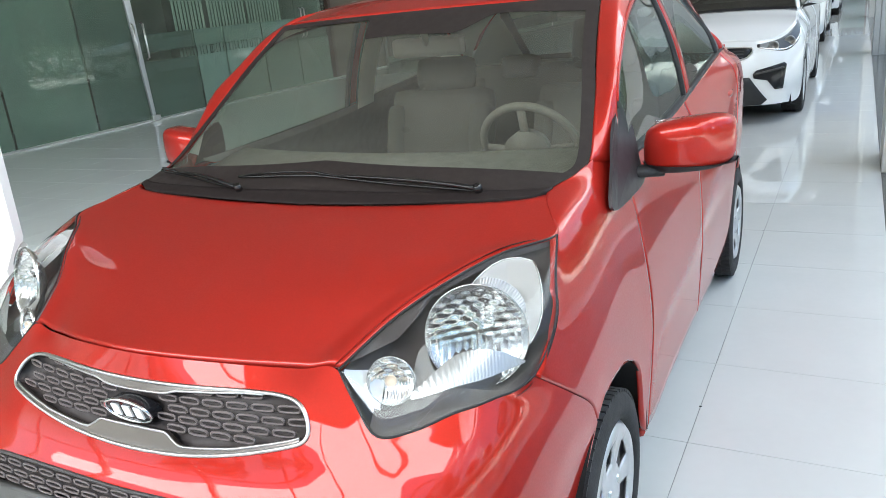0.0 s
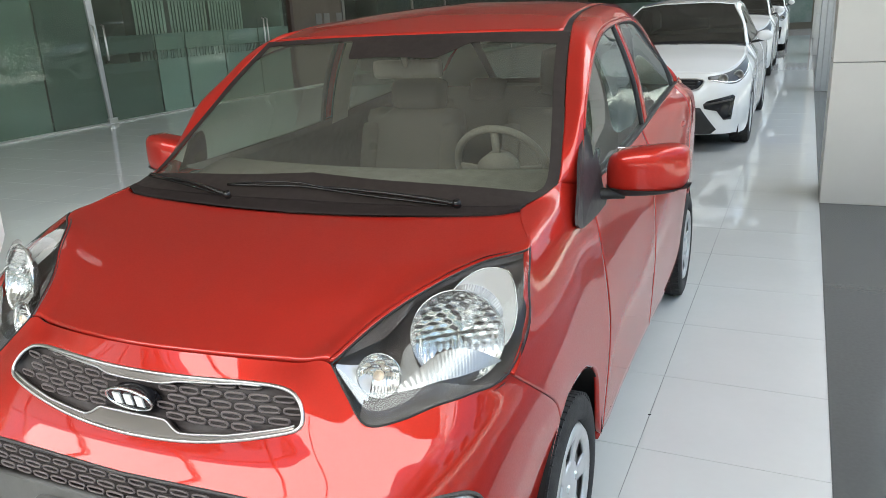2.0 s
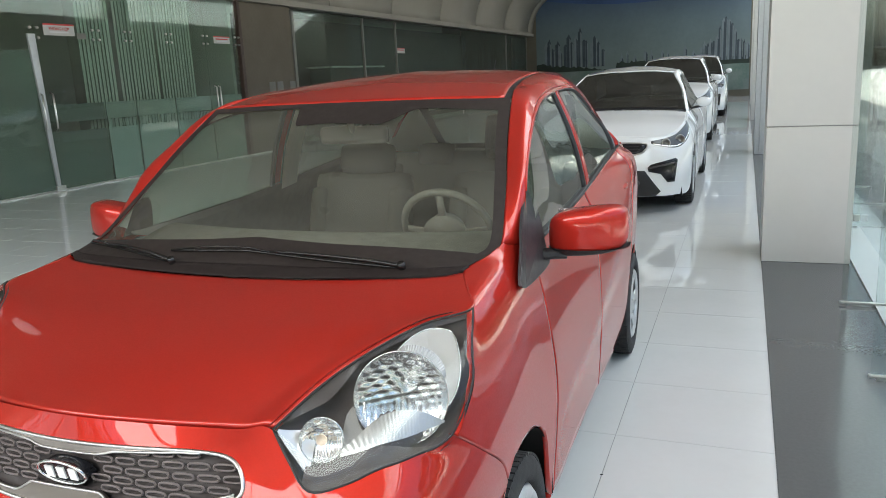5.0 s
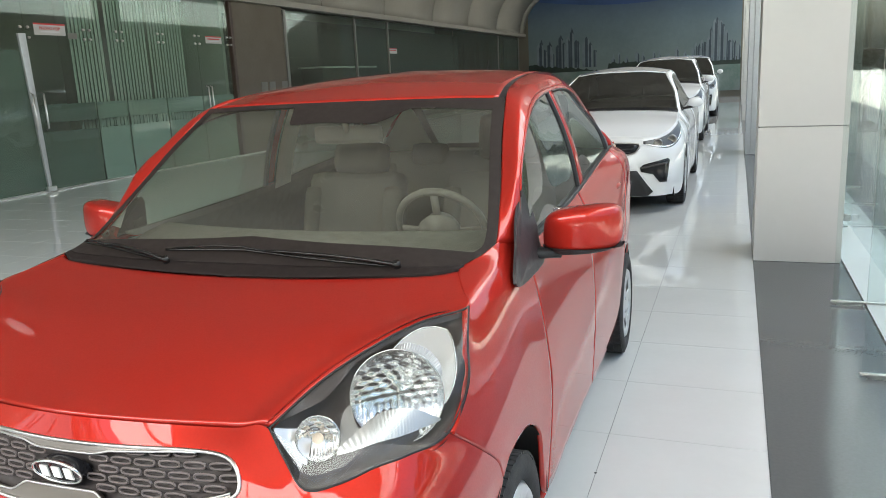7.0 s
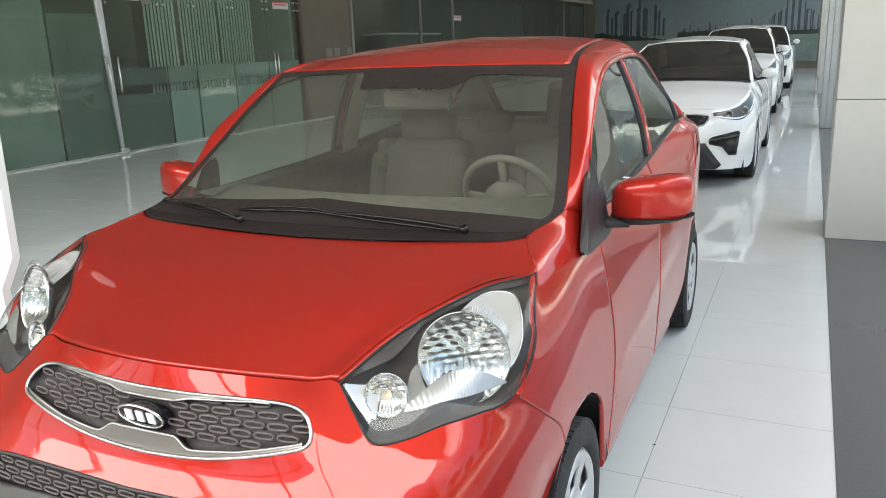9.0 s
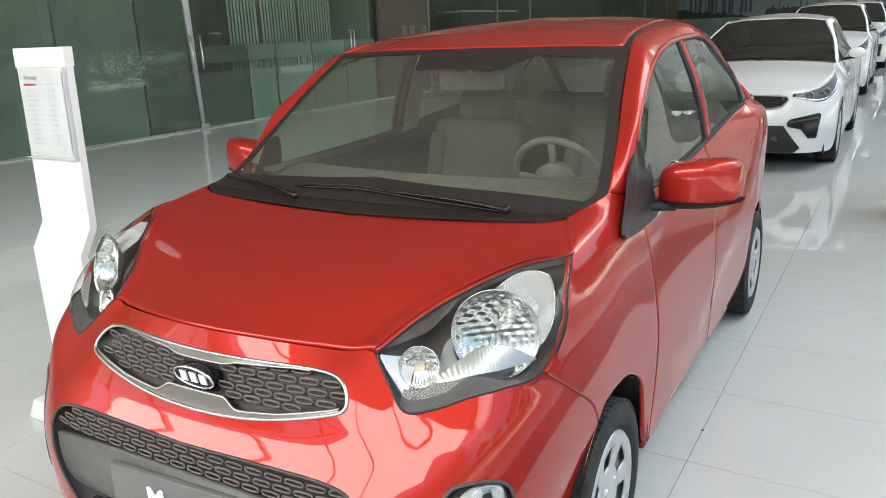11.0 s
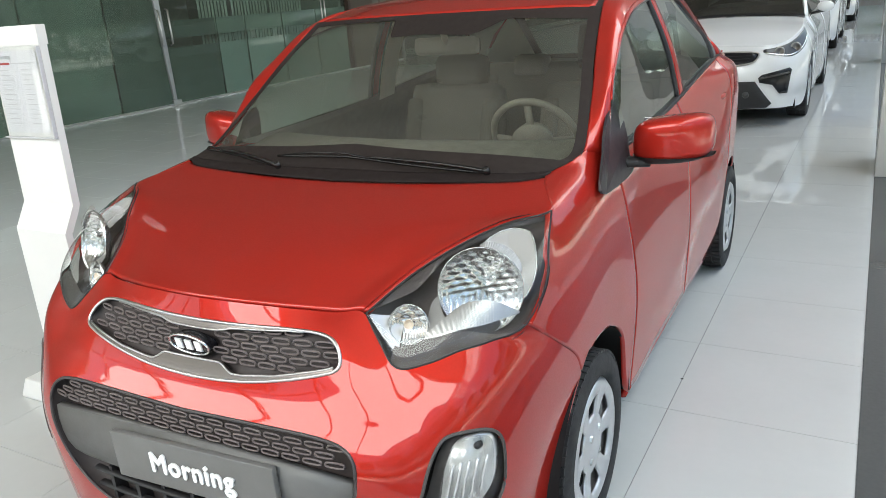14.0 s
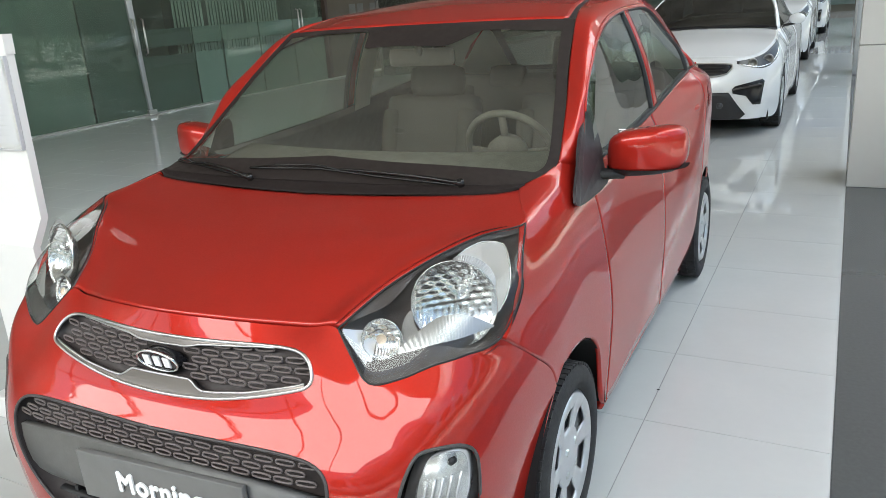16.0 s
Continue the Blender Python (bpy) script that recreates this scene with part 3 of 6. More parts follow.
# black corner plate under the mirror
SAIL = [(0.905, 0.968), (0.885, 0.985), (0.990, 1.060), (1.140, 1.165), (1.180, 1.165), (1.215, 1.080), (1.215, 1.010), (1.05, 0.966)]
SAIL_NEAR = [(0.852, 0.977), (0.828, 0.998), (0.900, 1.062), (0.976, 1.123), (1.103, 1.180), (1.188, 1.224), (1.205, 1.205), (1.195, 1.144), (1.175, 1.09), (1.155, 1.03), (1.19, 0.985), (1.15, 0.966), (0.939, 0.968)]
for side in (1, -1):
    part("mirror_sail", plate_from(rounded(SAIL_NEAR if side > 0 else SAIL, 1), lambda y, z, d: Vector((side * (0.7665 - 0.20 * max(0, z - 0.985) - 0.15 * max(0, z - 1.08) - d), y, z)), 0.008), SAIL_GREY, car, "dark plastic mirror corner plate", smooth=False)

# windscreen with its black border, cowl and wipers
part("windscreen", sheet(both(screen_at), -0.99, 0.99, 60, 0.02, 0.985, 40, (0, -1, 1)), WINDSCREEN, car, "clear curved windscreen").visible_shadow = False


def frit_low(u, v):
    return screen_at(u, 0.02 + v * (0.172 + 0.05 * u ** 2))


def frit_top(u, v):
    """The upper border: steep on the passenger's side of the mirror mount, sloping on the driver's."""
    ease = lambda f: (lambda g: g * g * (3 - 2 * g))(min(1.0, max(0.0, f)))
    low = 0.960 - 0.118 * ease((u + 0.27) / 0.08) * (1 - 0.80 * ease((u - 0.25) / 0.24)) - 0.006 * ease((u - 0.5) / 0.4)
    return both(screen_at)(u, low + v * (0.988 - low))


part("windscreen_border", sheet(both(frit_low), -0.995, 0.995, 60, 0, 1, 8, (0, -1, 1), lift=0.003), FRIT, car, "black printed lower screen border")
part("windscreen_border", sheet(frit_top, -0.995, 0.995, 160, 0, 1, 8, (0, -1, 1), lift=0.003), FRIT, car, "black printed upper screen border")
paired("windscreen_border", lambda u, v: screen_at(0.925 + 0.07 * u, 0.15 + 0.84 * v), (0, 1, 4, 0, 1, 40), (0, -1, 1), FRIT, rim=0, lift=0.003)
part("cowl", sheet(both(lambda u, v: screen_at(u, -0.02 + 0.075 * v)), -1, 1, 60, 0, 1, 6, (0, -1, 1), lift=0.006, rim=0.02), COWL_BLACK, car, "matt black plastic cowl")
for x0, x1, va, vb, bow in ((-0.20, 0.375, 0.120, 0.052, 0.022), (-0.605, -0.17, 0.195, 0.045, 0.012)):
    wiper = empty("wiper")
    wiper.parent = car
    def along(t, h, x0=x0, x1=x1, va=va, vb=vb, bow=bow):
        u = (x0 + (x1 - x0) * t) / 0.66
        p = both(screen_at)(u, va + (vb - va) * t + bow * math.sin(math.pi * t))
        return p + Vector((0, -0.45, 0.9)) * h
    part("blade", tube([along(i / 20, 0.007) for i in range(21)], 0.0042, 6), WIPER, wiper)
    part("arm", tube([along(0.45 + 0.55 * i / 14, 0.014 + 0.010 * math.sin(math.pi * i / 14)) for i in range(15)], lambda f: 0.0035 + 0.0035 * f, 6), WIPER, wiper)
    for f in (0.25, 0.75):
        part("bracket", tube([along(f - 0.22, 0.010), along(f - 0.1, 0.019), along(f, 0.021), along(f + 0.1, 0.019), along(f + 0.22, 0.010)], 0.0030, 6), WIPER, wiper)
    part("pivot", tube([along(1.0, 0.0), along(1.0, 0.024)], 0.010, 10), WIPER, wiper)

# headlamps
lamp_low = seam([tuple(top_rail(3)), tuple(top_rail(3.5)), tuple(top_rail(4)), tuple(top_rail(4.5)), tuple(top_rail(5)), tuple(top_rail(5.5)), tuple(top_rail(6)), tuple(top_rail(6.5)), tuple(top_rail(7))])
lamp_up = lambda u: spline(HOOD_SIDE, 4 * u)
lamp_out = seam([tuple(top_rail(7)), tuple(top_rail(7.5)), tuple(top_rail(8)), tuple(top_rail(8.5)), tuple(top_rail(9))])
lamp_flat = coons(lamp_low, lamp_up, lambda v: top_rail(3), lamp_out)


def lamp_at(u, v):
    p = lamp_flat(u, v)
    return p + Vector((0.35, -0.75, 0.55)) * 0.030 * max(0.0, math.sin(math.pi * min(1, max(0, u)))) ** 0.7 * max(0.0, math.sin(math.pi * v)) ** 0.8


def upper_bezel(u):
    return 0.80 + 0.15 * min(1.0, max(0.0, (u - 0.28) / 0.14))


SHELF_LOW = [Vector((a, b, 0)) for a, b in ((0, 0.255), (1, 0.215), (2, 0.195), (3, 0.195), (4, 0.225))]
SHELF_TOP = [Vector((a, b, 0)) for a, b in ((0, 0.31), (1, 0.44), (2, 0.43), (3, 0.35), (4, 0.24))]
for side in (1, -1):
    head = empty("headlamp")
    head.parent = car
    head["label"] = "clear headlamp with black bezel and bright reflectors"
    mir = side < 0
    part("lens", sheet(lamp_at, 0.0, 1.0, 40, 0.0, 1.0, 24, (0.4, -1, 0.6), lift=0.001, mirror=mir), LENS, head, "clear lamp lens").visible_shadow = False
    def inner_at(u, v, deep=1.0):
        return lamp_at(u, v) + Vector((-0.026, 0.062, -0.030)) * deep * min(1, 5 * u * (1 - u) + 0.1) * max(0.0, math.sin(math.pi * v)) ** 0.35
    part("housing", sheet(lambda u, v: inner_at(u, v, 1.2), 0.0, 1.0, 40, 0.0, 1.0, 24, (0.4, -1, 0.6), lift=-0.012, mirror=mir), HOUSING, head, "dark lamp housing")
    def oval(cu, cv, wu, wv, u, v):
        a, b = 2 * u - 1, 2 * v - 1
        return cu + wu * a * math.sqrt(1 - 0.40 * b * b), cv + wv * b * math.sqrt(1 - 0.40 * a * a)
    def clear(c, u=0.590, v=0.520, radius=0.0955, sunk=1.15):
        """Whether a point lies outside or behind the main reflector's bowl."""
        d = Vector((0.35, -1, 0.25)).normalized()
        r = Vector((c.x * side, c.y, c.z)) - (lamp_at(u, v) + Vector((-0.012, 0.034, -0.014)) * sunk)
        off = (r - d * r.dot(d)).length
        return off > radius or -r.dot(d) > 0.004 + 0.042 * math.sqrt(1 - (off / radius) ** 2)
    part("bright_liner", sheet(lambda u, v: inner_at(*oval(0.735, 0.620, 0.180, 0.33, u, v), 0.62), 0, 1, 90, 0, 1, 80, (0.4, -1, 0.6), lift=0.003, mirror=mir, keep=clear), LAMP_SILVER, head, "bright silver lamp liner")
    part("liner_edge", tube([Vector((p.x * side, p.y, p.z)) for p in [inner_at(*oval(0.735, 0.620, 0.180, 0.33, u, v), 0.62) + Vector((0.002, -0.005, 0.003)) for u, v in [(i / 16, 1) for i in range(17)] + [(1, 1 - i / 16) for i in range(1, 17)]]], 0.0016, 6), REFLECTOR, head)
    part("bright_liner", sheet(lambda u, v: inner_at(0.02 + 0.20 * u, 0.04 + 0.06 * u + 0.46 * v), 0, 1, 24, 0, 1, 12, (0.4, -1, 0.6), lift=0.004, mirror=mir), LAMP_SILVER, head, "bright silver corner liner")
    part("light_bridge", sheet(lambda u, v: inner_at(*oval(0.405, 0.43, 0.060, 0.20, u, v), 0.8), 0, 1, 40, 0, 1, 50, (0.4, -1, 0.6), lift=0.006, mirror=mir, keep=clear), SHELF, head, "silver bridge between the reflectors")
    part("dark_bezel", sheet(lambda u, v: lamp_at(u, upper_bezel(u) * (1 - v) + v) + Vector((-0.006, 0.014, -0.008)) * (1 - v), 0.0, 1.0, 40, 0.0, 1.0, 6, (0.4, -1, 0.6), lift=-0.004, mirror=mir), HOUSING, head, "dark upper bezel")
    part("dark_bezel", sheet(lambda u, v: lamp_at(u, (0.05 + 0.20 * math.sin(math.pi * min(1, u + 0.15)) ** 2) * v) + Vector((-0.006, 0.014, -0.008)) * v, 0.21, 0.98, 36, 0.0, 1.0, 4, (0.4, -1, 0.6), lift=-0.004, mirror=mir), HOUSING, head, "dark lower bezel")
    rimline = [lamp_at(i / 40, 0.0) for i in range(41)] + [lamp_at(1.0, i / 20) for i in range(1, 21)] + [lamp_at(1 - i / 40, 1.0) for i in range(1, 40)]
    part("seal", tube([Vector((p.x * side, p.y, p.z)) for p in rimline], 0.0026, 6, closed=True), BLACK, head)

    def bowl(name, u, v, radius, depth, aim, mat, inner=None, flutes=0.0, sunk=1.0):
        c = lamp_at(u, v) + Vector((-0.012, 0.034, -0.014)) * sunk
        prof = [(radius * math.sin(a * math.pi / 48), -depth * math.cos(a * math.pi / 48)) for a in range(0, 25)]
        d = Vector(aim).normalized()
        m = Matrix.Translation(c) @ d.to_track_quat("X", "Z").to_matrix().to_4x4()
        bm = turned(prof, 200)
        for w in bm.verts:
            if flutes and math.hypot(w.co.y, w.co.z) < radius * 0.97:
                low = min(1.0, max(0.0, 0.5 - w.co.z / (0.5 * radius)))
                w.co.x += 0.6 * flutes * low * math.sin(w.co.y * 2 * math.pi / (0.15 * radius) + 9 * w.co.z) + flutes * (1 - low) * (0.5 * math.sin(w.co.y * 190 + 160 * w.co.z) + 0.35 * math.sin(w.co.z * 420 - 60 * w.co.y))
        turned([(radius, -0.003), (radius * 1.012, 0.002), (radius * 1.025, -0.004)], 48, None, bm)
        for f in [f for f in bm.faces if len(f.verts) > 8]:
            bm.faces.remove(f)
        bmesh.ops.transform(bm, matrix=m, verts=bm.verts[:])
        if mir:
            bmesh.ops.transform(bm, matrix=Matrix.Diagonal((-1, 1, 1, 1)), verts=bm.verts[:])
            bmesh.ops.reverse_faces(bm, faces=bm.faces[:])
        return part(name, bm, mat, head, inner or "")
    bowl("main_reflector", 0.590, 0.520, 0.096, 0.042, (0.35, -1, 0.25), REFLECTOR, "bright fluted main reflector", 0.0028, 1.15)
    # grey ribbed band round the top of the main reflector
    d = Vector((0.35, -1, 0.25)).normalized()
    c0 = lamp_at(0.590, 0.520) + Vector((-0.012, 0.034, -0.014)) * 1.15
    e1 = Vector((1, 0.35, 0)).normalized()
    e2 = d.cross(e1) if d.cross(e1).z > 0 else e1.cross(d)
    def band_at(u, v):
        a = radians(22 + 68 * u)
        reach = 1.03 + 0.17 * v * math.sin(math.pi * u) ** 0.5
        return c0 + (e1 * math.cos(a) + e2 * math.sin(a)) * (0.096 * reach) + d * (0.004 - 0.010 * v + 0.0007 * math.sin(150 * u))
    part("ribbed_band", sheet(band_at, 0, 1, 120, 0, 1, 4, (0.4, -1, 0.6), mirror=mir), SHELF, head, "grey ribbed band over the reflector")
    bowl("indicator_reflector", 0.255, 0.45, 0.045, 0.030, (0.3, -1, 0.25), REFLECTOR, "small bright indicator reflector", 0.002)
    bowl("bulb_shield", 0.650, 0.60, 0.014, 0.02, (0.35, -1, 0.25), REFLECTOR)
    bowl("indicator_bulb", 0.255, 0.45, 0.011, 0.012, (0.3, -1, 0.25), AMBER, "pale amber indicator bulb")
    def shelf_at(u, v):
        low, top = spline(SHELF_LOW, 4 * u)[1], spline(SHELF_TOP, 4 * u)[1]
        return lamp_at(0.35 + 0.52 * u, low + (top - low) * v) + Vector((-0.008, 0.016 + 0.0004 * math.sin(170 * u + 8 * v), -0.008))
    part("reflector_shelf", sheet(shelf_at, 0, 1, 200, 0, 1, 6, (0.4, -1, 0.6), mirror=mir), SHELF, head, "ribbed silver shelf under the main reflector")

# upper grille
grille = empty("upper_grille")
grille.parent = car
grille["label"] = "dark mesh grille with a chrome surround"
part("surround", tube([nose(x, z, 0.004) for x, z in GRILLE_UP], 0.0045, 8, closed=True), BRIGHT_TRIM, grille, "chrome surround")


def slab(outline, back, mat, parent, name, label="", scale=1.0, n=26):
    """A curved plate that fills an outline behind the bumper's skin."""
    xs, zs = [x for x, _ in outline], [z for _, z in outline]
    cx, cz = (min(xs) + max(xs)) / 2, (min(zs) + max(zs)) / 2
    bm = bmesh.new()
    m = len(outline)
    rings = []
    for s in (1.0, 0.75, 0.5, 0.25):
        ring = []
        for x, z in outline:
            q = nose(cx + (x - cx) * s * scale, cz + (z - cz) * s * scale)
            ring.append(bm.verts.new(q + Vector((0, back, 0))))
        rings.append(ring)
    for a, b in zip(rings, rings[1:]):
        for i in range(m):
            bm.faces.new((a[i], a[(i + 1) % m], b[(i + 1) % m], b[i]))
    bm.faces.new(rings[-1])
    edge = [bm.verts.new(nose(x * 1.0, z) + Vector((0, 0.002, 0))) for x, z in outline]
    for i in range(m):
        bm.faces.new((edge[i], edge[(i + 1) % m], rings[0][(i + 1) % m], rings[0][i]))
    bmesh.ops.recalc_face_normals(bm, faces=bm.faces[:])
    return part(name, bm, mat, parent, label)


slab(GRILLE_UP, 0.028, GRILLE, grille, "backing")


def by_x(table, x):
    """Height at x along a list of (x, z), the same on both sides."""
    return float(np.interp(abs(x), [a for a, _ in table], [b for _, b in table]))


CHIN_LOW = [(0, 0.711), (0.078, 0.713), (0.147, 0.718), (0.21, 0.726), (0.288, 0.740), (0.364, 0.757), (0.398, 0.768)]
CHIN_TOP = [(0, 0.750), (0.088, 0.751), (0.100, 0.746), (0.114, 0.736), (0.130, 0.730), (0.162, 0.732), (0.25, 0.742), (0.376, 0.768), (0.398, 0.774)]
BROW_LOW = [(0, 0.819), (0.072, 0.820), (0.090, 0.823), (0.112, 0.828), (0.16, 0.830), (0.26, 0.833), (0.34, 0.830)]
part("chin_trim", sheet(lambda x, v: nose(x, by_x(CHIN_LOW, x) * (1 - v) + by_x(CHIN_TOP, x) * v, 0.001), -0.392, 0.392, 90, 0, 1, 4, (0, -1, 0), thick=0.012), GRILLE_TRIM, grille, "satin chrome chin piece", smooth=False)
part("brow_trim", sheet(lambda x, v: nose(x, by_x(BROW_LOW, x) * (1 - v) + 0.838 * v, 0.001), -0.25, 0.25, 70, 0, 1, 4, (0, -1, 0), thick=0.012), GRILLE_TRIM, grille, "satin chrome brow piece", smooth=False)
part("chin_line", tube([nose(x, by_x(CHIN_TOP, x), 0.002) for x in [-0.392 + 0.0098 * i for i in range(81)]], 0.0028, 6), BRIGHT_TRIM, grille, "bright chin line")
part("brow_line", tube([nose(x, by_x(BROW_LOW, x), 0.002) for x in [-0.30 + 0.01 * i for i in range(61)]], 0.0028, 6), BRIGHT_TRIM, grille, "bright brow line")
cell = rounded([(-0.5, 0.0), (-0.42, 0.5), (0.42, 0.5), (0.5, 0.0), (0.42, -0.5), (-0.42, -0.5)], 2)


def cell_mesh(w, h, r):
    bm = tube([(x * w, 0, z * h) for x, z in cell], r, 6, closed=True)
    me = bpy.data.meshes.new("cell")
    for f in bm.faces:
        f.smooth = True
    bm.to_mesh(me)
    bm.free()
    me.materials.append(GRILLE_EDGE)
    return me


def fill_cells(outline, parent, w, h, px, pz, deep, avoid):
    me = cell_mesh(w, h, 0.0025)
    xs, zs = [x for x, _ in outline], [z for _, z in outline]
    row, z = 0, min(zs) + pz / 2
    while z < max(zs):
        x = -0.6 + (px / 2 if row % 2 else 0)
        while x < 0.6:
            if all(inside(outline, x + a * w * 0.42, z + b * h * 0.40) for a in (-1, 1) for b in (-1, 1)) and not avoid(x, z):
                p, q = nose(x - 0.01, z), nose(x + 0.01, z)
                ob = new("cell", me)
                ob.parent = parent
                ob.matrix_basis = Matrix.Translation((p + q) / 2 + Vector((0, deep, 0))) @ Matrix.Rotation(math.atan2(q.y - p.y, q.x - p.x), 4, "Z")
            x += px
        z += pz
        row += 1


fill_cells(GRILLE_UP, grille, 0.047, 0.0135, 0.0545, 0.0178, 0.012, lambda x, z: z - 0.007 < by_x(CHIN_TOP, x) or z + 0.004 > by_x(BROW_LOW, x) or (x * x / 0.080 ** 2 + (z - 0.783) ** 2 / 0.038 ** 2 < 1))
# oval emblem: a plain bright oval with raised bars
emblem = empty("emblem")
emblem.parent = car
BZ = 0.783
oval = [(0.062 * math.cos(a * math.pi / 16), 0.030 * math.sin(a * math.pi / 16)) for a in range(32)]
part("oval", plate_from(oval, lambda x, z, d: Vector((x, nose(0, BZ).y - 0.010 + d - 0.35 * z, BZ + z)), 0.03), GLOSS_BLACK, emblem, smooth=False)
part("ring", tube([Vector((x, nose(0, BZ).y - 0.011 - 0.35 * z, BZ + z)) for x, z in oval], 0.0034, 8, closed=True), CHROME, emblem, "chrome ring")
for x in (-0.031, 0.0, 0.031):
    lean = [(x - 0.013, -0.015), (x + 0.007, -0.015), (x + 0.013, 0.015), (x - 0.007, 0.015)]
    part("bar", plate_from(lean, lambda a, b, d: Vector((a, nose(0, BZ).y - 0.0135 + d - 0.35 * b, BZ + b)), 0.006), LETTER, emblem, smooth=False)

# lower grille, show plate, fog lamps
low = empty("lower_grille")
low.parent = car
low["label"] = "wide dark lower grille with mesh band"
part("surround", tube([nose(x, z, 0.001) for x, z in GRILLE_LOW], 0.0042, 8, closed=True), HOUSING, low)
slab(GRILLE_LOW, 0.050, GRILLE, low, "backing")
fill_cells(GRILLE_LOW, low, 0.048, 0.0125, 0.056, 0.0168, 0.016, lambda x, z: z < 0.580)
part("lower_panel", plate_from(rounded([(-0.482, 0.574), (0.482, 0.574), (0.478, 0.50), (0.452, 0.44), (0.36, 0.43), (-0.36, 0.43), (-0.452, 0.44), (-0.478, 0.50)], 1), lambda x, z, d: nose(x, z) + Vector((0, 0.010 + d, 0)), 0.02), PLATE, low, "plain dark grey plastic panel")
for z in (0.395, 0.345):
    part("slat", tube([nose(-0.36 + 0.72 * i / 16, z) + Vector((0, 0.02, 0)) for i in range(17)], 0.012, 6, flat=0.6), BLACK, low)
for i in range(7):
    x = -0.30 + 0.10 * i
    part("slat", box(x - 0.006, x + 0.006, nose(x, 0.33).y + 0.012, nose(x, 0.33).y + 0.05, 0.30, 0.415), BLACK, low, smooth=False)
show = empty("show_plate")
show.parent = car
show["label"] = "dark grey show plate with a white model name"
PY = nose(0, 0.50).y + 0.003
hang = Matrix.Translation((0.036, PY, 0.500)) @ Matrix.Rotation(radians(-2.2), 4, "Y")
bm = box(-0.262, 0.262, -0.004, 0.012, -0.064, 0.064, 0.003)
bmesh.ops.transform(bm, matrix=hang, verts=bm.verts[:])
part("plate", bm, PLATE, show)
bm = bmesh.new()
for i, (dx, dz) in enumerate(((-0.0030, 0), (0, 0.0022), (0.0030, 0), (0, -0.0022))):
    one = words("Morning", 0.074, 0.002, 0.0, 1.10)
    bmesh.ops.transform(one, matrix=hang @ Matrix.Translation((0.006 + dx, -0.007 - 0.0003 * i, 0.002 + dz)) @ Matrix.Rotation(math.pi / 2, 4, "X"), verts=one.verts[:])
    layer = bpy.data.meshes.new("layer")
    one.to_mesh(layer)
    one.free()
    bm.from_mesh(layer)
    bpy.data.meshes.remove(layer)
part("model_name", bm, LETTER, show, "white raised model name lettering", smooth=False)
for side in (1, -1):
    fog = empty("fog_lamp")
    fog.parent = car
    fog["label"] = "clear fog lamp in a black plastic frame"
    sgn = lambda p: Vector((p.x * side, p.y, p.z))
    part("frame", tube([sgn(nose(x, z, -0.009)) for x, z in FOG], 0.004, 8, closed=True), FOG_FRAME, fog, "matt black fog lamp frame")
    inner = FOG_LENS
    back = plate_from(FOG, lambda x, z, d: sgn(nose(x, z)) + Vector((0, 0.034 + d, 0)), 0.02)
    part("pocket", back, FOG_FRAME, fog)
    part("reflector", plate_from(inner, lambda x, z, d: sgn(nose(x, z)) + Vector((0, 0.014 + d + 0.002 * math.sin(x * 420), 0)), 0.02), LAMP_SILVER, fog, "bright fluted reflector")
    for i in range(5):
        fx = 0.650 + 0.013 * i
        part("flute", tube([sgn(nose(fx + 0.004 * k, 0.485 + 0.024 * k)) + Vector((0, 0.015, 0)) for k in range(5)], 0.0032, 6), LAMP_SILVER, fog)
    part("bulb", turned([(0.0, 0.006), (0.007, 0.004), (0.010, -0.01)], 16, Matrix.Translation(sgn(nose(0.704, 0.612)) + Vector((0, 0.014, 0))) @ Matrix.Rotation(-math.pi / 2, 4, "Z")), BLACK, fog)
    part("lens", plate_from(inner, lambda x, z, d: sgn(nose(x, z)) + Vector((0, 0.005 + d, 0)), 0.003), LENS, fog).visible_shadow = False

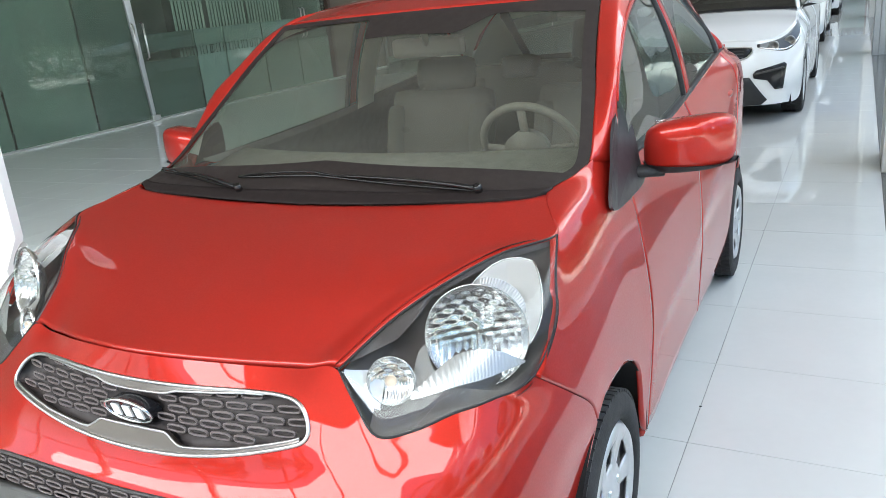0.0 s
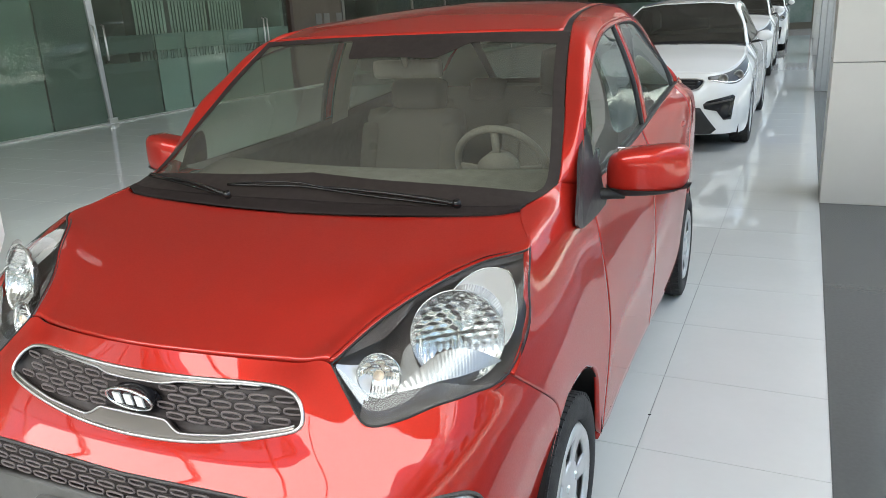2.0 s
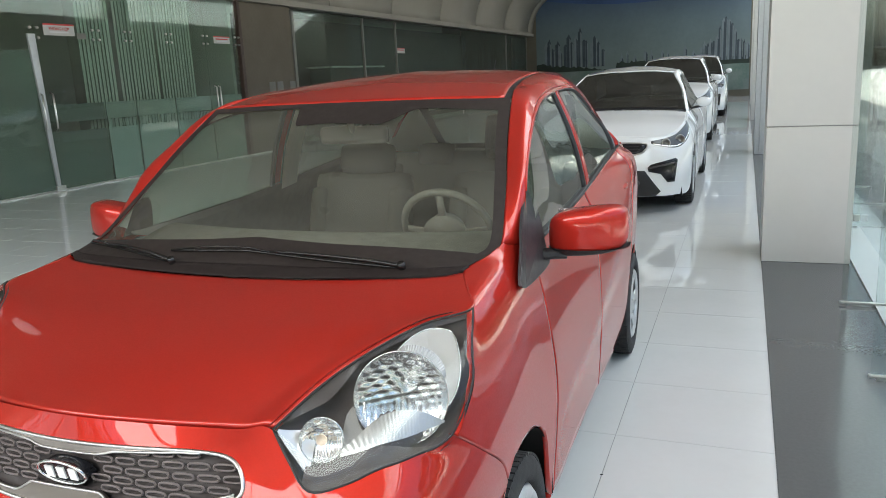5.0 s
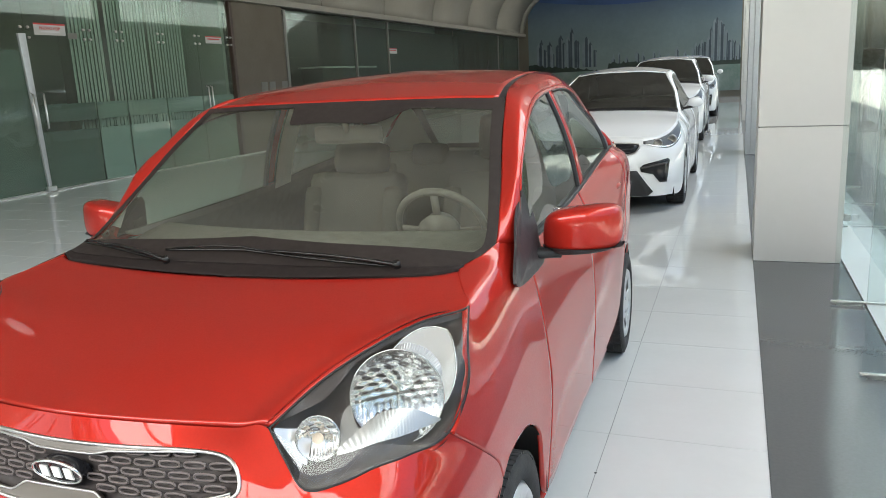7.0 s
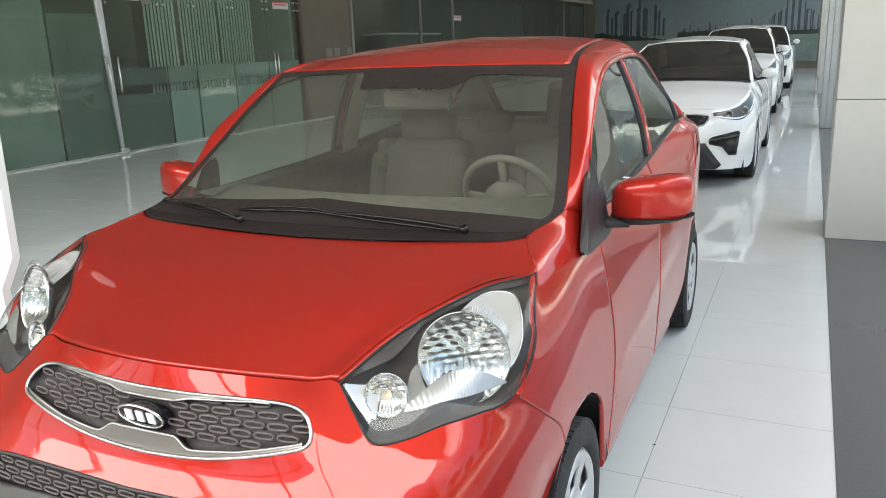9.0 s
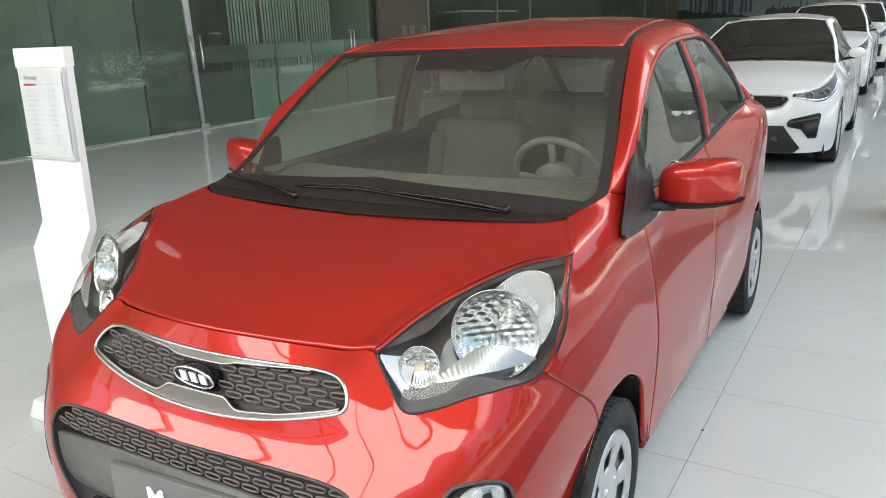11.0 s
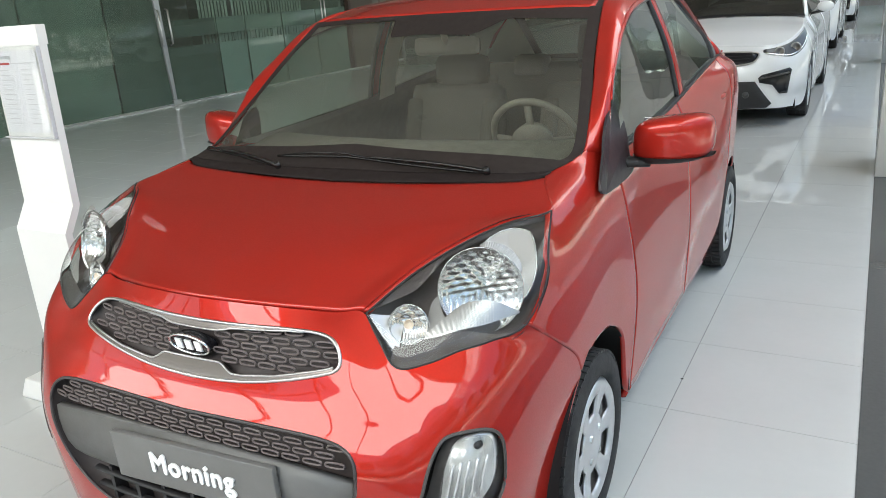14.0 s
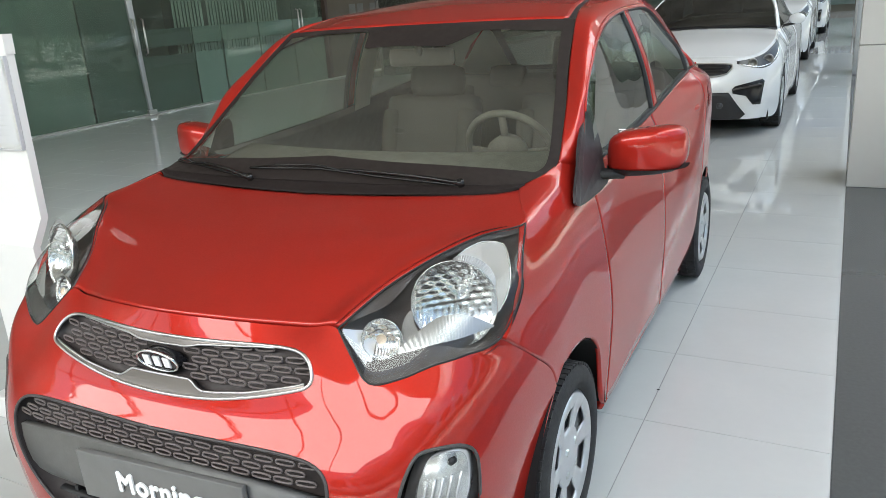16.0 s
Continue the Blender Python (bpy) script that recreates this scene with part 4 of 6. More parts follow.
# door mirrors
for side in (1, -1):
    mr = empty("door_mirror")
    mr.parent = car
    mr["label"] = "red door mirror on a black foot"
    def pod(grow, z0, z1):
        """The mirror's rounded case between two heights."""
        cap = bmesh.new()
        bmesh.ops.create_uvsphere(cap, u_segments=40, v_segments=28, radius=1, matrix=Matrix.Rotation(math.pi / 2, 4, "X"))
        for w in cap.verts:
            x, y, z = w.co
            n = (abs(x) ** 4.5 + abs(y) ** 4.5 + abs(z) ** 4.5) ** (1 / 4.5)
            x, y, z = x / n, y / n, z / n
            top = 1.0 if z < 0 else 1 - 0.10 * max(0.0, -x - 0.1) - 0.06 * max(0.0, x - 0.3)
            px = 0.8815 + 0.1155 * grow * x * (1 - 0.05 * max(0, z))
            pz = min(z1, max(z0, 1.076 + 0.069 * grow * z * top + 0.010 * x))
            w.co = (side * px, 1.170 + grow * 0.060 * max(-1.0, min(y, 0.6)) + 0.035 * x * x + 0.012 * x, pz)
        bmesh.ops.recalc_face_normals(cap, faces=cap.faces[:])
        return cap
    part("shell", pod(1.0, 1.024, 1.20), RED, mr, "glossy red mirror shell")
    part("skirt", pod(1.02, 1.002, 1.026), BLACK, mr, "black lower mirror skirt")
    part("glass", box(side * 0.885 - 0.098, side * 0.885 + 0.098, 1.213, 1.219, 1.034, 1.132, 0.002), CHROME, mr, "mirror glass")
    part("foot", tube([(side * 0.715, 1.12, 1.012), (side * 0.76, 1.135, 1.008), (side * 0.82, 1.155, 1.008)], 0.030, 10, flat=0.55), BLACK, mr, "black mirror foot")

# handles, sills, arches, underside, wheels
for side in (1, -1):
    for y, z in ((1.80, 0.905), (2.70, 0.985)):
        k = K_DOOR + (y - 1.03) / 0.46 if y < 2 else K_POST + 1 + (y - 2.42) / 0.34
        h = part("door_handle", tube([Vector((side * (0.782 + 0.022 * math.sin(math.pi * i / 8)), y - 0.09 + 0.18 * i / 8, z)) for i in range(9)], 0.012, 8, flat=1.3), RED, car, "red door handle")
part("underbody", box(-0.70, 0.70, 0.25, 3.45, 0.16, 0.24), DARK, car, smooth=False)
for side in (1, -1):
    part("sill", tube([(side * 0.755, 1.10 + 1.66 * i / 8, 0.228) for i in range(9)], 0.015, 8), RED, car, "red sill")
    for ay in (AX_F, AX_R):
        bm = sheet(lambda u, v: Vector((0.50 + 0.285 * v, ay + 0.345 * math.cos(math.pi * u), 0.262 + 0.345 * math.sin(math.pi * u))), 0, 1, 30, 0, 1, 3, (0, 0, -1), mirror=side < 0)
        part("arch_liner", bm, DARK, car)
    wheel(car, side * 0.706, AX_F - 0.020, 0.277, 0.165, 0.190, side, 6)
    wheel(car, side * 0.722, AX_R, 0.277, 0.165, 0.190, side, 6)
    part("inner_wall", box(side * 0.50 - 0.01, side * 0.50 + 0.01, 0.3, 3.5, 0.18, 0.75), DARK, car, smooth=False)
part("engine_bay", box(-0.55, 0.55, 0.22, 0.85, 0.24, 0.72), DARK, car, smooth=False)
part("fuel_flap", sheet(body, K_TAIL + 0.95, K_TAIL + 1.35, 6, 0.55, 0.72, 6, (1, 0, 0), 0.0, lift=0.002), RED, car)

# tail window, hatch
BACK_LOW = [(0, 3.60, 1.10), (0.25, 3.59, 1.103), (0.45, 3.55, 1.11)]
back_at = coons(seam(BACK_LOW), seam(ROOF_BACK), seam([(0, 3.60, 1.10), (0, 3.44, 1.29), (0, 3.23, 1.472)]), seam([(0.45, 3.55, 1.11), (0.475, 3.40, 1.26), (0.470, 3.200, 1.425)]))
part("rear_window", sheet(both(back_at), -0.93, 0.93, 20, 0.08, 0.84, 10, (0, 1, 0.4), lift=-0.004), SIDE_GLASS, car, "rear window")
paired("rear_window_border", back_at, (0.87, 1.06, 5, 0.0, 1.0, 12), (0, -1, -0.4), FRIT, rim=0, lift=0.022)
part("rear_window_border", sheet(both(back_at), -0.9, 0.9, 20, -0.02, 0.12, 3, (0, -1, -0.4), lift=0.022), FRIT, car)
part("tailgate_frame", sheet(both(back_at), -1, 1, 20, 0.84, 1.0, 4, (0, 1, 0.4)), RED, car)
tail_side = lambda u, v: Vector(spline([top_rail(K_TAIL + 1.55), top_rail(K_TAIL + 2.4), top_rail(K_TAIL + 3.2), (0.45, 3.55, 1.11)], 3 * u)).lerp(spline([(0.686, 3.200, 1.128), (0.585, 3.21, 1.30), (0.470, 3.200, 1.425), (0.470, 3.200, 1.425)], 3 * u), v)
paired("tail_pillar", tail_side, (0, 1, 12, 0, 1, 12), (1, 0.5, 0.3), RED, rim=0)

paired("quarter_lining", side_at, (0.90, 1.0, 6, -0.05, 1.0, 10), (-1, 0, 0), LINER, rim=0, lift=0.02)
paired("tail_lining", tail_side, (0, 1, 12, 0, 1, 12), (-1, -0.5, -0.3), LINER, rim=0, lift=0.025)
part("tailgate_lining", sheet(both(back_at), -1, 1, 20, 0.80, 1.0, 4, (0, -1, -0.4), lift=0.02), LINER, car)
paired("tail_lining", lambda u, v: body(K_TAIL + 0.4 + 4.5 * u, 0.5 + 0.5 * v), (0, 1, 24, 0, 1, 8), (-1, -0.6, 0), TRIM, rim=0, lift=0.03)

# cabin
part("dashboard", sheet(both(lambda u, v: Vector((0.66 * u, 0.80 + 0.42 * v + 0.10 * u * u, 0.985 + 0.075 * math.sin(0.5 * math.pi * min(1.0, v / 0.8)) - 0.14 * max(0, v - 0.8) / 0.2))), -1, 1, 30, 0, 1, 20, (0, 0, 1), thick=0.06), DASH, car, "dark grey dashboard top")
part("dash_front", box(-0.64, 0.64, 1.17, 1.24, 0.55, 0.93, 0.02), DASH, car)
part("cabin_floor", box(-0.70, 0.70, 0.9, 3.45, 0.25, 0.29), DARK, car, smooth=False)
part("headliner", sheet(both(roof_at), -0.97, 0.97, 30, 0.02, 0.98, 20, (0, 0, -1), lift=0.03), LINER, car, "pale cloth headliner")
paired("pillar_lining", cant_at, (0.02, 1.0, 50, -0.05, 1.05, 4), (-1, 0, -0.5), LINER, rim=0, lift=0.018)
paired("inner_belt", side_at, (0.02, 0.95, 40, -0.10, 0.03, 4), (-1, 0, 0), TRIM, rim=0, lift=0.02)
paired("post_lining", side_at, (0.495, 0.565, 4, -0.05, 0.98, 10), (-1, 0, 0), LINER, rim=0, lift=0.03, label="pale centre post lining")
paired("door_card", lambda u, v: body(K_DOOR + 0.1 + 4.6 * u, 0.25 + 0.74 * v), (0, 1, 40, 0, 1, 12), (-1, 0, 0), TRIM, rim=0, lift=0.035, label="grey door card")
part("parcel_shelf", box(-0.56, 0.56, 3.0, 3.5, 0.98, 1.0, 0.005), DASH, car)


def seat_at(x, y, w, head, name, up=0.0, tall=0.14, wide=0.26, cloth=None):
    st = empty(name)
    st.parent = car
    st["label"] = "grey cloth seat"
    part("cushion", box(x - w / 2, x + w / 2, y - 0.25, y + 0.27, 0.45, 0.60, 0.05), SEAT, st)
    bm = box(x - w / 2, x + w / 2, -0.065, 0.065, 0, 0.60, 0.05)
    bmesh.ops.transform(bm, matrix=Matrix.Translation((0, y + 0.22, 0.56)) @ Matrix.Rotation(radians(-18), 4, "X"), verts=bm.verts[:])
    part("backrest", bm, SEAT, st)
    for s in (-1, 1):
        bm = box(x + s * w * 0.42 - 0.045, x + s * w * 0.42 + 0.045, -0.085, 0.05, 0.02, 0.53, 0.04)
        bmesh.ops.transform(bm, matrix=Matrix.Translation((0, y + 0.22, 0.56)) @ Matrix.Rotation(radians(-18), 4, "X"), verts=bm.verts[:])
        part("bolster", bm, SEAT, st)
    for hx in head:
        bm = box(hx - wide / 2, hx + wide / 2, -0.05, 0.05, 0.585 + up, 0.585 + tall + up, 0.045)
        bmesh.ops.transform(bm, matrix=Matrix.Translation((0, y + 0.22, 0.56)) @ Matrix.Rotation(radians(-14), 4, "X"), verts=bm.verts[:])
        part("headrest", bm, cloth or HEADREST_SHADE, st, "grey cloth headrest")


# the passenger's headrest keeps the seat cloth; the others take the shaded copy
seat_at(0.385, 1.70, 0.46, (0.418,), "seat", 0.06, 0.195, 0.25)
seat_at(-0.285, 1.70, 0.46, (-0.255,), "seat", cloth=SEAT)
seat_at(0.0, 2.62, 1.18, (-0.265, 0.33), "rear_bench", -0.075, 0.13, 0.215)
steer = empty("steering_wheel")
steer.parent = car
sm = Matrix.Translation((0.388, 1.32, 1.040)) @ Matrix.Rotation(radians(-62), 4, "X")
bm = tube([(0.152 * math.cos(2 * math.pi * k / 40), 0.152 * math.sin(2 * math.pi * k / 40), 0) for k in range(40)], 0.0125, 8, closed=True)
bmesh.ops.transform(bm, matrix=sm, verts=bm.verts[:])
part("wheel_rim", bm, WHEEL_GREY, steer, "grey steering wheel rim")
for a in (0, 180, 270):
    bm = tube([(0.03 * math.cos(radians(a)), 0.03 * math.sin(radians(a)), -0.02), (0.147 * math.cos(radians(a)), 0.147 * math.sin(radians(a)), 0)], 0.014, 8, flat=0.5)
    bmesh.ops.transform(bm, matrix=sm, verts=bm.verts[:])
    part("spoke", bm, MIRROR_GREY, steer)
bm = turned([(0.0, 0.02), (0.06, 0.012), (0.075, -0.03)], 24, sm @ Matrix.Rotation(radians(-90), 4, "Y"))
part("boss", bm, MIRROR_GREY, steer)
part("cluster_hood", sheet(lambda u, v: Vector((0.39 + (0.17 + 0.03 * v) * math.cos(math.pi * u), 0.98 + 0.19 * v, 0.935 + (0.075 + 0.030 * v) * math.sin(math.pi * u))), 0, 1, 24, 0, 1, 8, (0, 0, 1), thick=0.02), DASH, car, "grey instrument hood")
part("rear_view_mirror", box(-0.135, 0.135, 1.435, 1.462, 1.318, 1.382, 0.018), MIRROR_GREY, car, "grey rear view mirror")
part("mirror_stem", tube([(0, 1.445, 1.36), (0, 1.40, 1.44)], 0.012, 8), TRIM, car)
part("aerial", tube([(0.0, 3.18, 1.455), (0.0, 3.30, 1.62)], lambda f: 0.004 - 0.002 * f, 6), BLACK, car, "black roof aerial")


# ---- the hall ----
XW, XE, YS, YN, HC = -9.4, 2.32, -4.6, 40.0, 5.6     # office glass, window wall, shopfront, mural wall, ceiling height
DIM_FILM = material("dim_film", (0.16, 0.19, 0.175), 0.5, vary=0.2, scale=1.2)
FROST = material("frosted_film", (0.44, 0.48, 0.475), 0.55, vary=0.08, scale=3)
BLIND = material("fabric_blind", (0.55, 0.58, 0.53), 0.8, vary=0.12, scale=8, bump=0.2)
WOOD = material("dark_brown_wood", (0.07, 0.045, 0.035), 0.5, vary=0.3, scale=12)
ROOM = material("office_wall", (0.42, 0.44, 0.39), 0.8, vary=0.1, scale=2)
# near-black that puts the far office's shade into its wall, counter and door
OFFICE_SHADE = material("shaded_office", (0.055, 0.06, 0.052), 0.7, vary=0.15, scale=2)
PAVE = material("pale_concrete", (0.38, 0.37, 0.35), 0.85, vary=0.15, scale=1.5, bump=0.2)
LEAF = material("tree_leaf", (0.06, 0.10, 0.035), 0.6, vary=0.5, scale=3)
BARK = material("bark", (0.12, 0.09, 0.07), 0.9, vary=0.4, scale=20, bump=0.5)
SIGN_RED = material("sign_red", (0.45, 0.03, 0.03), 0.4)
FADED = material("pale_grey_ink", (0.52, 0.52, 0.54), 0.6)
TAUPE = material("taupe_wall_paint", (0.125, 0.107, 0.083), 0.7, vary=0.1, scale=2)
SIGN_WHITE = material("sign_board", (0.42, 0.42, 0.41), 0.5)
DULL_FRAME = material("dull_grey_frame", (0.16, 0.16, 0.145), 0.5, vary=0.1, scale=20)
ALU = material("grey_aluminium", (0.45, 0.47, 0.48), 0.4, 0.6, vary=0.1, scale=20)
structure("ground", box(-60, 120, -60, 140, -0.60, -0.40), PAVE, "pale concrete ground round the building")
structure("pavement", box(-16, 60, -50, 60, -0.40, -0.14), PAVE, "pale concrete forecourt outside the showroom")
structure("floor", box(XW - 6, XE + 0.3, YS - 0.3, YN + 0.3, -0.139, -0.006), GROUT, "grey grout bed under the polished tiles")
structure("floor_border", box(1.462, 2.10, YS, YN, -0.005, 0.0), GRANITE, "strip of polished dark granite along the windows")
structure("window_sill", box(2.104, XE + 0.15, YS, YN, -0.005, 0.012), TILE, "white stone sill under the window wall")
structure("ceiling", box(XW - 6, XE + 0.6, YS - 0.4, YN + 0.3, HC, HC + 0.25), CEIL, "plain white showroom ceiling")
structure("wall_north", box(XW - 6, XE + 0.6, YN, YN + 0.25, -0.006, HC), WALL, "end wall behind the printed mural")
structure("wall_office_back", box(XW - 5.2, XW - 5.0, YS, YN, -0.005, HC), ROOM, "dim back wall of the glazed offices")
structure("wall_office_south", box(XW - 6, XW - 0.2, YS - 0.3, YS - 0.1, -0.005, HC), ROOM, "plain end wall of the offices")


def column(n, y, depth, joint, x1):
    """A square column clad in white panels with open joints."""
    c = tagged(empty("column_%d" % n), "square column clad in smooth white panels", "column", kind="structure")
    part("core", box(1.475, x1 - 0.015, y + 0.015, y + depth - 0.015, -0.004, HC), GROUT, c, smooth=False)
    z = 0.0
    while z < HC - 0.05:
        z1 = min(z + joint, HC)
        part("panel", box(1.462, x1, y, y + depth, z + 0.003 if z else 0.001, z1 - 0.004, 0.003), PANEL, c, smooth=False)
        z = z1
    return c


column(1, 5.345, 0.66, 1.05, 2.085)
c2 = tagged(empty("column_2"), "slim column clad in grey metal sheets", "column", kind="structure")
part("core", box(1.475, 1.735, 13.215, 13.9, -0.004, HC), GROUT, c2, smooth=False)
for x0, x1 in ((1.465, 1.545), (1.552, 1.632), (1.639, 1.745)):
    part("metal_sheet", box(x0, x1, 13.2, 13.92, 0.001, HC, 0.004), ALU, c2, smooth=False)
part("side_sheet", box(1.7, 2.3, 13.3, 13.9, 0.001, HC, 0.004), ALU, c2, smooth=False)
column(3, 22.0, 0.66, 1.05, 2.085)
column(4, 31.0, 0.66, 1.05, 2.085)


# window wall on the bright side: panes, glass fins in steel shoes
def pane(name, x0, x1, y0, y1, z0, z1, mat, parent, label=""):
    ob = part(name, box(x0, x1, y0, y1, z0, z1), mat, parent, label, smooth=False)
    ob.visible_shadow = False
    return ob


wall_e = tagged(empty("window_1"), "tall frameless window wall held by glass fins", "window", kind="structure")
y = YS + 0.10
while y < YN - 0.2:
    y1 = min(y + 1.27, YN)
    pane("pane", XE, XE + 0.012, y + 0.004, y1 - 0.004, 0.014, 3.05, PANE, wall_e, "clear window pane")
    pane("pane", XE, XE + 0.012, y + 0.004, y1 - 0.004, 3.06, HC - 0.01, PANE, wall_e, "clear window pane")
    y = y1
part("transom", box(XE - 0.03, XE + 0.05, YS, YN, 3.0, 3.06), ALU, wall_e, smooth=False)
fin_y = [2.955 + 1.27 * i for i in range(-5, 28)]
for fy in fin_y:
    if 5.2 < fy < 6.2 or 13.0 < fy < 14.1 or 21.9 < fy < 22.8 or 30.9 < fy < 31.8:
        continue
    fin = tagged(empty("glass_fin", pose(0, fy, 0)), "clear upright glass fin in a steel floor shoe", "glass fin", "glass fins")
    pane("fin", 1.915, XE - 0.002, -0.009, 0.009, 0.03, HC - 0.005, PANE, fin)
    part("shoe", box(1.905, 2.30, -0.014, 0.014, 0.013, 0.026, 0.003), STEEL, fin, "steel floor shoe")
    part("shoe_foot", box(1.94, 2.09, -0.010, 0.010, 0.0, 0.014), STEEL, fin, smooth=False)
    for z in (0.10, 3.02):
        part("clamp", box(XE - 0.06, XE - 0.004, -0.03, 0.03, z - 0.03, z + 0.03, 0.006), STEEL, fin)

# shopfront behind the camera
front = tagged(empty("window_2"), "glazed shopfront with grey metal posts", "window", kind="structure")
x = XW - 0.1
while x < XE:
    x1 = min(x + 1.96, XE)
    pane("pane", x + 0.03, x1 - 0.03, YS - 0.11, YS - 0.098, 0.05, HC - 0.02, PANE, front)
    part("post", box(x1 - 0.03, x1 + 0.03, YS - 0.16, YS - 0.04, -0.005, HC), ALU, front, smooth=False)
    x = x1
for z in (0.0, 2.6):
    part("rail", box(XW, XE, YS - 0.14, YS - 0.06, z, z + 0.05), ALU, front, smooth=False)

# glazed offices
glazing = tagged(empty("window_3"), "green-tinted frameless office glazing with frosted band", "window", kind="structure")
JOINTS = [-4.5, -2.4, -0.3, 1.8, 3.9, 6.0, 7.45, 8.56, 9.85, 10.62, 11.73, 12.86, 13.98]
for a, b in zip(JOINTS, JOINTS[1:]):
    pane("pane", XW - 0.012, XW, a + 0.002, b - 0.002, 0.02, 3.55, GREEN_PANE, glazing, "green-tinted glass pane")
    if a > 9:
        part("frosted_film", box(XW - 0.016, XW - 0.013, a + 0.02, b - 0.02, 0.02, 0.97), FROST, glazing, "pale frosted film", smooth=False)
        bm = bmesh.new()
        n = int((b - a - 0.06) / 0.05)
        for i in range(n):
            box(XW - 0.016, XW - 0.013, a + 0.04 + 0.05 * i, a + 0.065 + 0.05 * i, 0.985, 1.11, bm=bm)
        part("film_stripes", bm, FROST, glazing, "short frosted stripes", smooth=False)
        part("frosted_film", box(XW - 0.016, XW - 0.013, a + 0.02, b - 0.02, 1.125, 1.42), material("thin_film", (0.32, 0.36, 0.33), 0.5, vary=0.1, scale=3), glazing, "sheer frosted film", smooth=False)
    if a == 8.56:
        part("frosted_film", box(XW - 0.016, XW - 0.013, a + 0.03, b - 0.02, 0.02, 0.97), DIM_FILM, glazing, "dim frosted film on a glass door", smooth=False)
        part("frosted_film", box(XW - 0.016, XW - 0.013, a + 0.03, b - 0.02, 1.125, 1.42), DIM_FILM, glazing, "dim frosted film on a glass door", smooth=False)
    if a == 7.45:
        part("frosted_film", box(XW - 0.016, XW - 0.013, a + 0.02, b - 0.03, 0.02, 2.30), DIM_FILM, glazing, "sheer dim film", smooth=False)
    # full-height pale sheet imitates the even reflection on the near panes
    if a < 7:
        part("frosted_film", box(XW - 0.016, XW - 0.013, a + 0.02, b - 0.02, 0.02, 3.40), material("reflection_sheet", (0.27, 0.31, 0.285), 0.5, vary=0.25, scale=1.2), glazing, "pale sheet standing in for reflections in the glass", smooth=False)
    if a > 7:
        for dz in (2.50, 2.66):
            for dy in (-0.07, 0.07):
                part("glass_bolt", turned([(0.0, 0.02), (0.02, 0.018), (0.024, 0.0), (0.024, -0.03)], 12, Matrix.Translation((XW + 0.004, b + dy, dz))), STEEL, glazing)
part("base_rail", box(XW - 0.03, XW + 0.03, YS, 16.3, -0.004, 0.03), STEEL, glazing, "steel floor rail", smooth=False)
part("head_rail", box(XW - 0.06, XW + 0.06, YS, 13.98, 3.50, 3.60), ALU, glazing, smooth=False)
bm = box(XW - 0.008, XW + 0.034, 8.535, 8.60, 0.06, 2.56, 0.004)
for w in bm.verts:
    w.co.y -= (0.055 * w.co.z / 2.5) if w.co.y > 8.565 else (0.13 * w.co.z / 2.5)
part("door_edge", bm, ALU, glazing, "bright metal edge of a glass door standing ajar")
part("door_pivot", box(XW - 0.02, XW + 0.05, 8.50, 8.68, 0.0, 0.09, 0.006), STEEL, glazing, "steel floor pivot of a glass door")
for hy in (8.47, 8.68, 12.99, 13.11):
    part("pull_handle", tube([(XW + 0.02, hy, 1.02), (XW + 0.07, hy, 1.04), (XW + 0.07, hy, 1.60), (XW + 0.02, hy, 1.62)], 0.016, 8), STEEL, glazing, "steel door pull handle")


def door_sign(y0, y1, z0, z1, text):
    s = tagged(empty("door_sign", pose(XW + 0.004, (y0 + y1) / 2, (z0 + z1) / 2)), "white room sign with a red top stripe", "sign")
    w, h = (y1 - y0) / 2, (z1 - z0) / 2
    part("board", box(0, 0.006, -w, w, -h, h, 0.002), SIGN_WHITE, s)
    part("stripe", box(0.0062, 0.008, -w, w, h * 0.72, h), SIGN_RED, s, smooth=False)
    if text:
        bm = words(text, h * 0.75, 0.001, 0.001)
        bmesh.ops.transform(bm, matrix=Matrix.Translation((0.0075, 0, h * 0.12)) @ Matrix.Rotation(math.pi / 2, 4, "Z") @ Matrix.Rotation(math.pi / 2, 4, "X"), verts=bm.verts[:])
        part("lettering", bm, SIGN_RED, s, "dark red room name", smooth=False)
    else:
        part("text_bar", box(0.0062, 0.008, -w * 0.75, w * 0.75, h * 0.05, h * 0.4), SIGN_RED, s, smooth=False)
    part("text_bar", box(0.0062, 0.008, -w * 0.6, w * 0.6, -h * 0.55, -h * 0.3), FADED, s, smooth=False)


door_sign(8.74, 9.38, 2.545, 2.735, "PHÒNG HỌP")
door_sign(13.14, 13.70, 2.515, 2.665, "")
tagged(mesh_ob("door_plate", box(XW + 0.002, XW + 0.008, 9.42, 9.62, 2.50, 2.60, 0.002), DULL_FRAME), "small grey metal plate on the office glass", "plate")

# blinds and a low table behind the glass
for a, b in ((9.75, 10.60), (10.64, 11.71), (11.75, 12.84)):
    bl = tagged(empty("vertical_blind"), "pale green-grey vertical blind behind glass", "blind", "blinds behind the glass")
    part("head_rail", box(XW - 0.36, XW - 0.30, a, b, 3.38, 3.44), ALU, bl, smooth=False)
    for i in range(int((b - a) / 0.088)):
        yy = a + 0.045 + 0.088 * i
        bm = box(-0.002, 0.002, -0.041, 0.041, 0.28, 3.38)
        bmesh.ops.transform(bm, matrix=Matrix.Translation((XW - 0.33, yy, 0)) @ Matrix.Rotation(radians(14 + 5 * math.sin(i * 2.3)), 4, "Z"), verts=bm.verts[:])
        part("slat", bm, BLIND, bl, smooth=False)
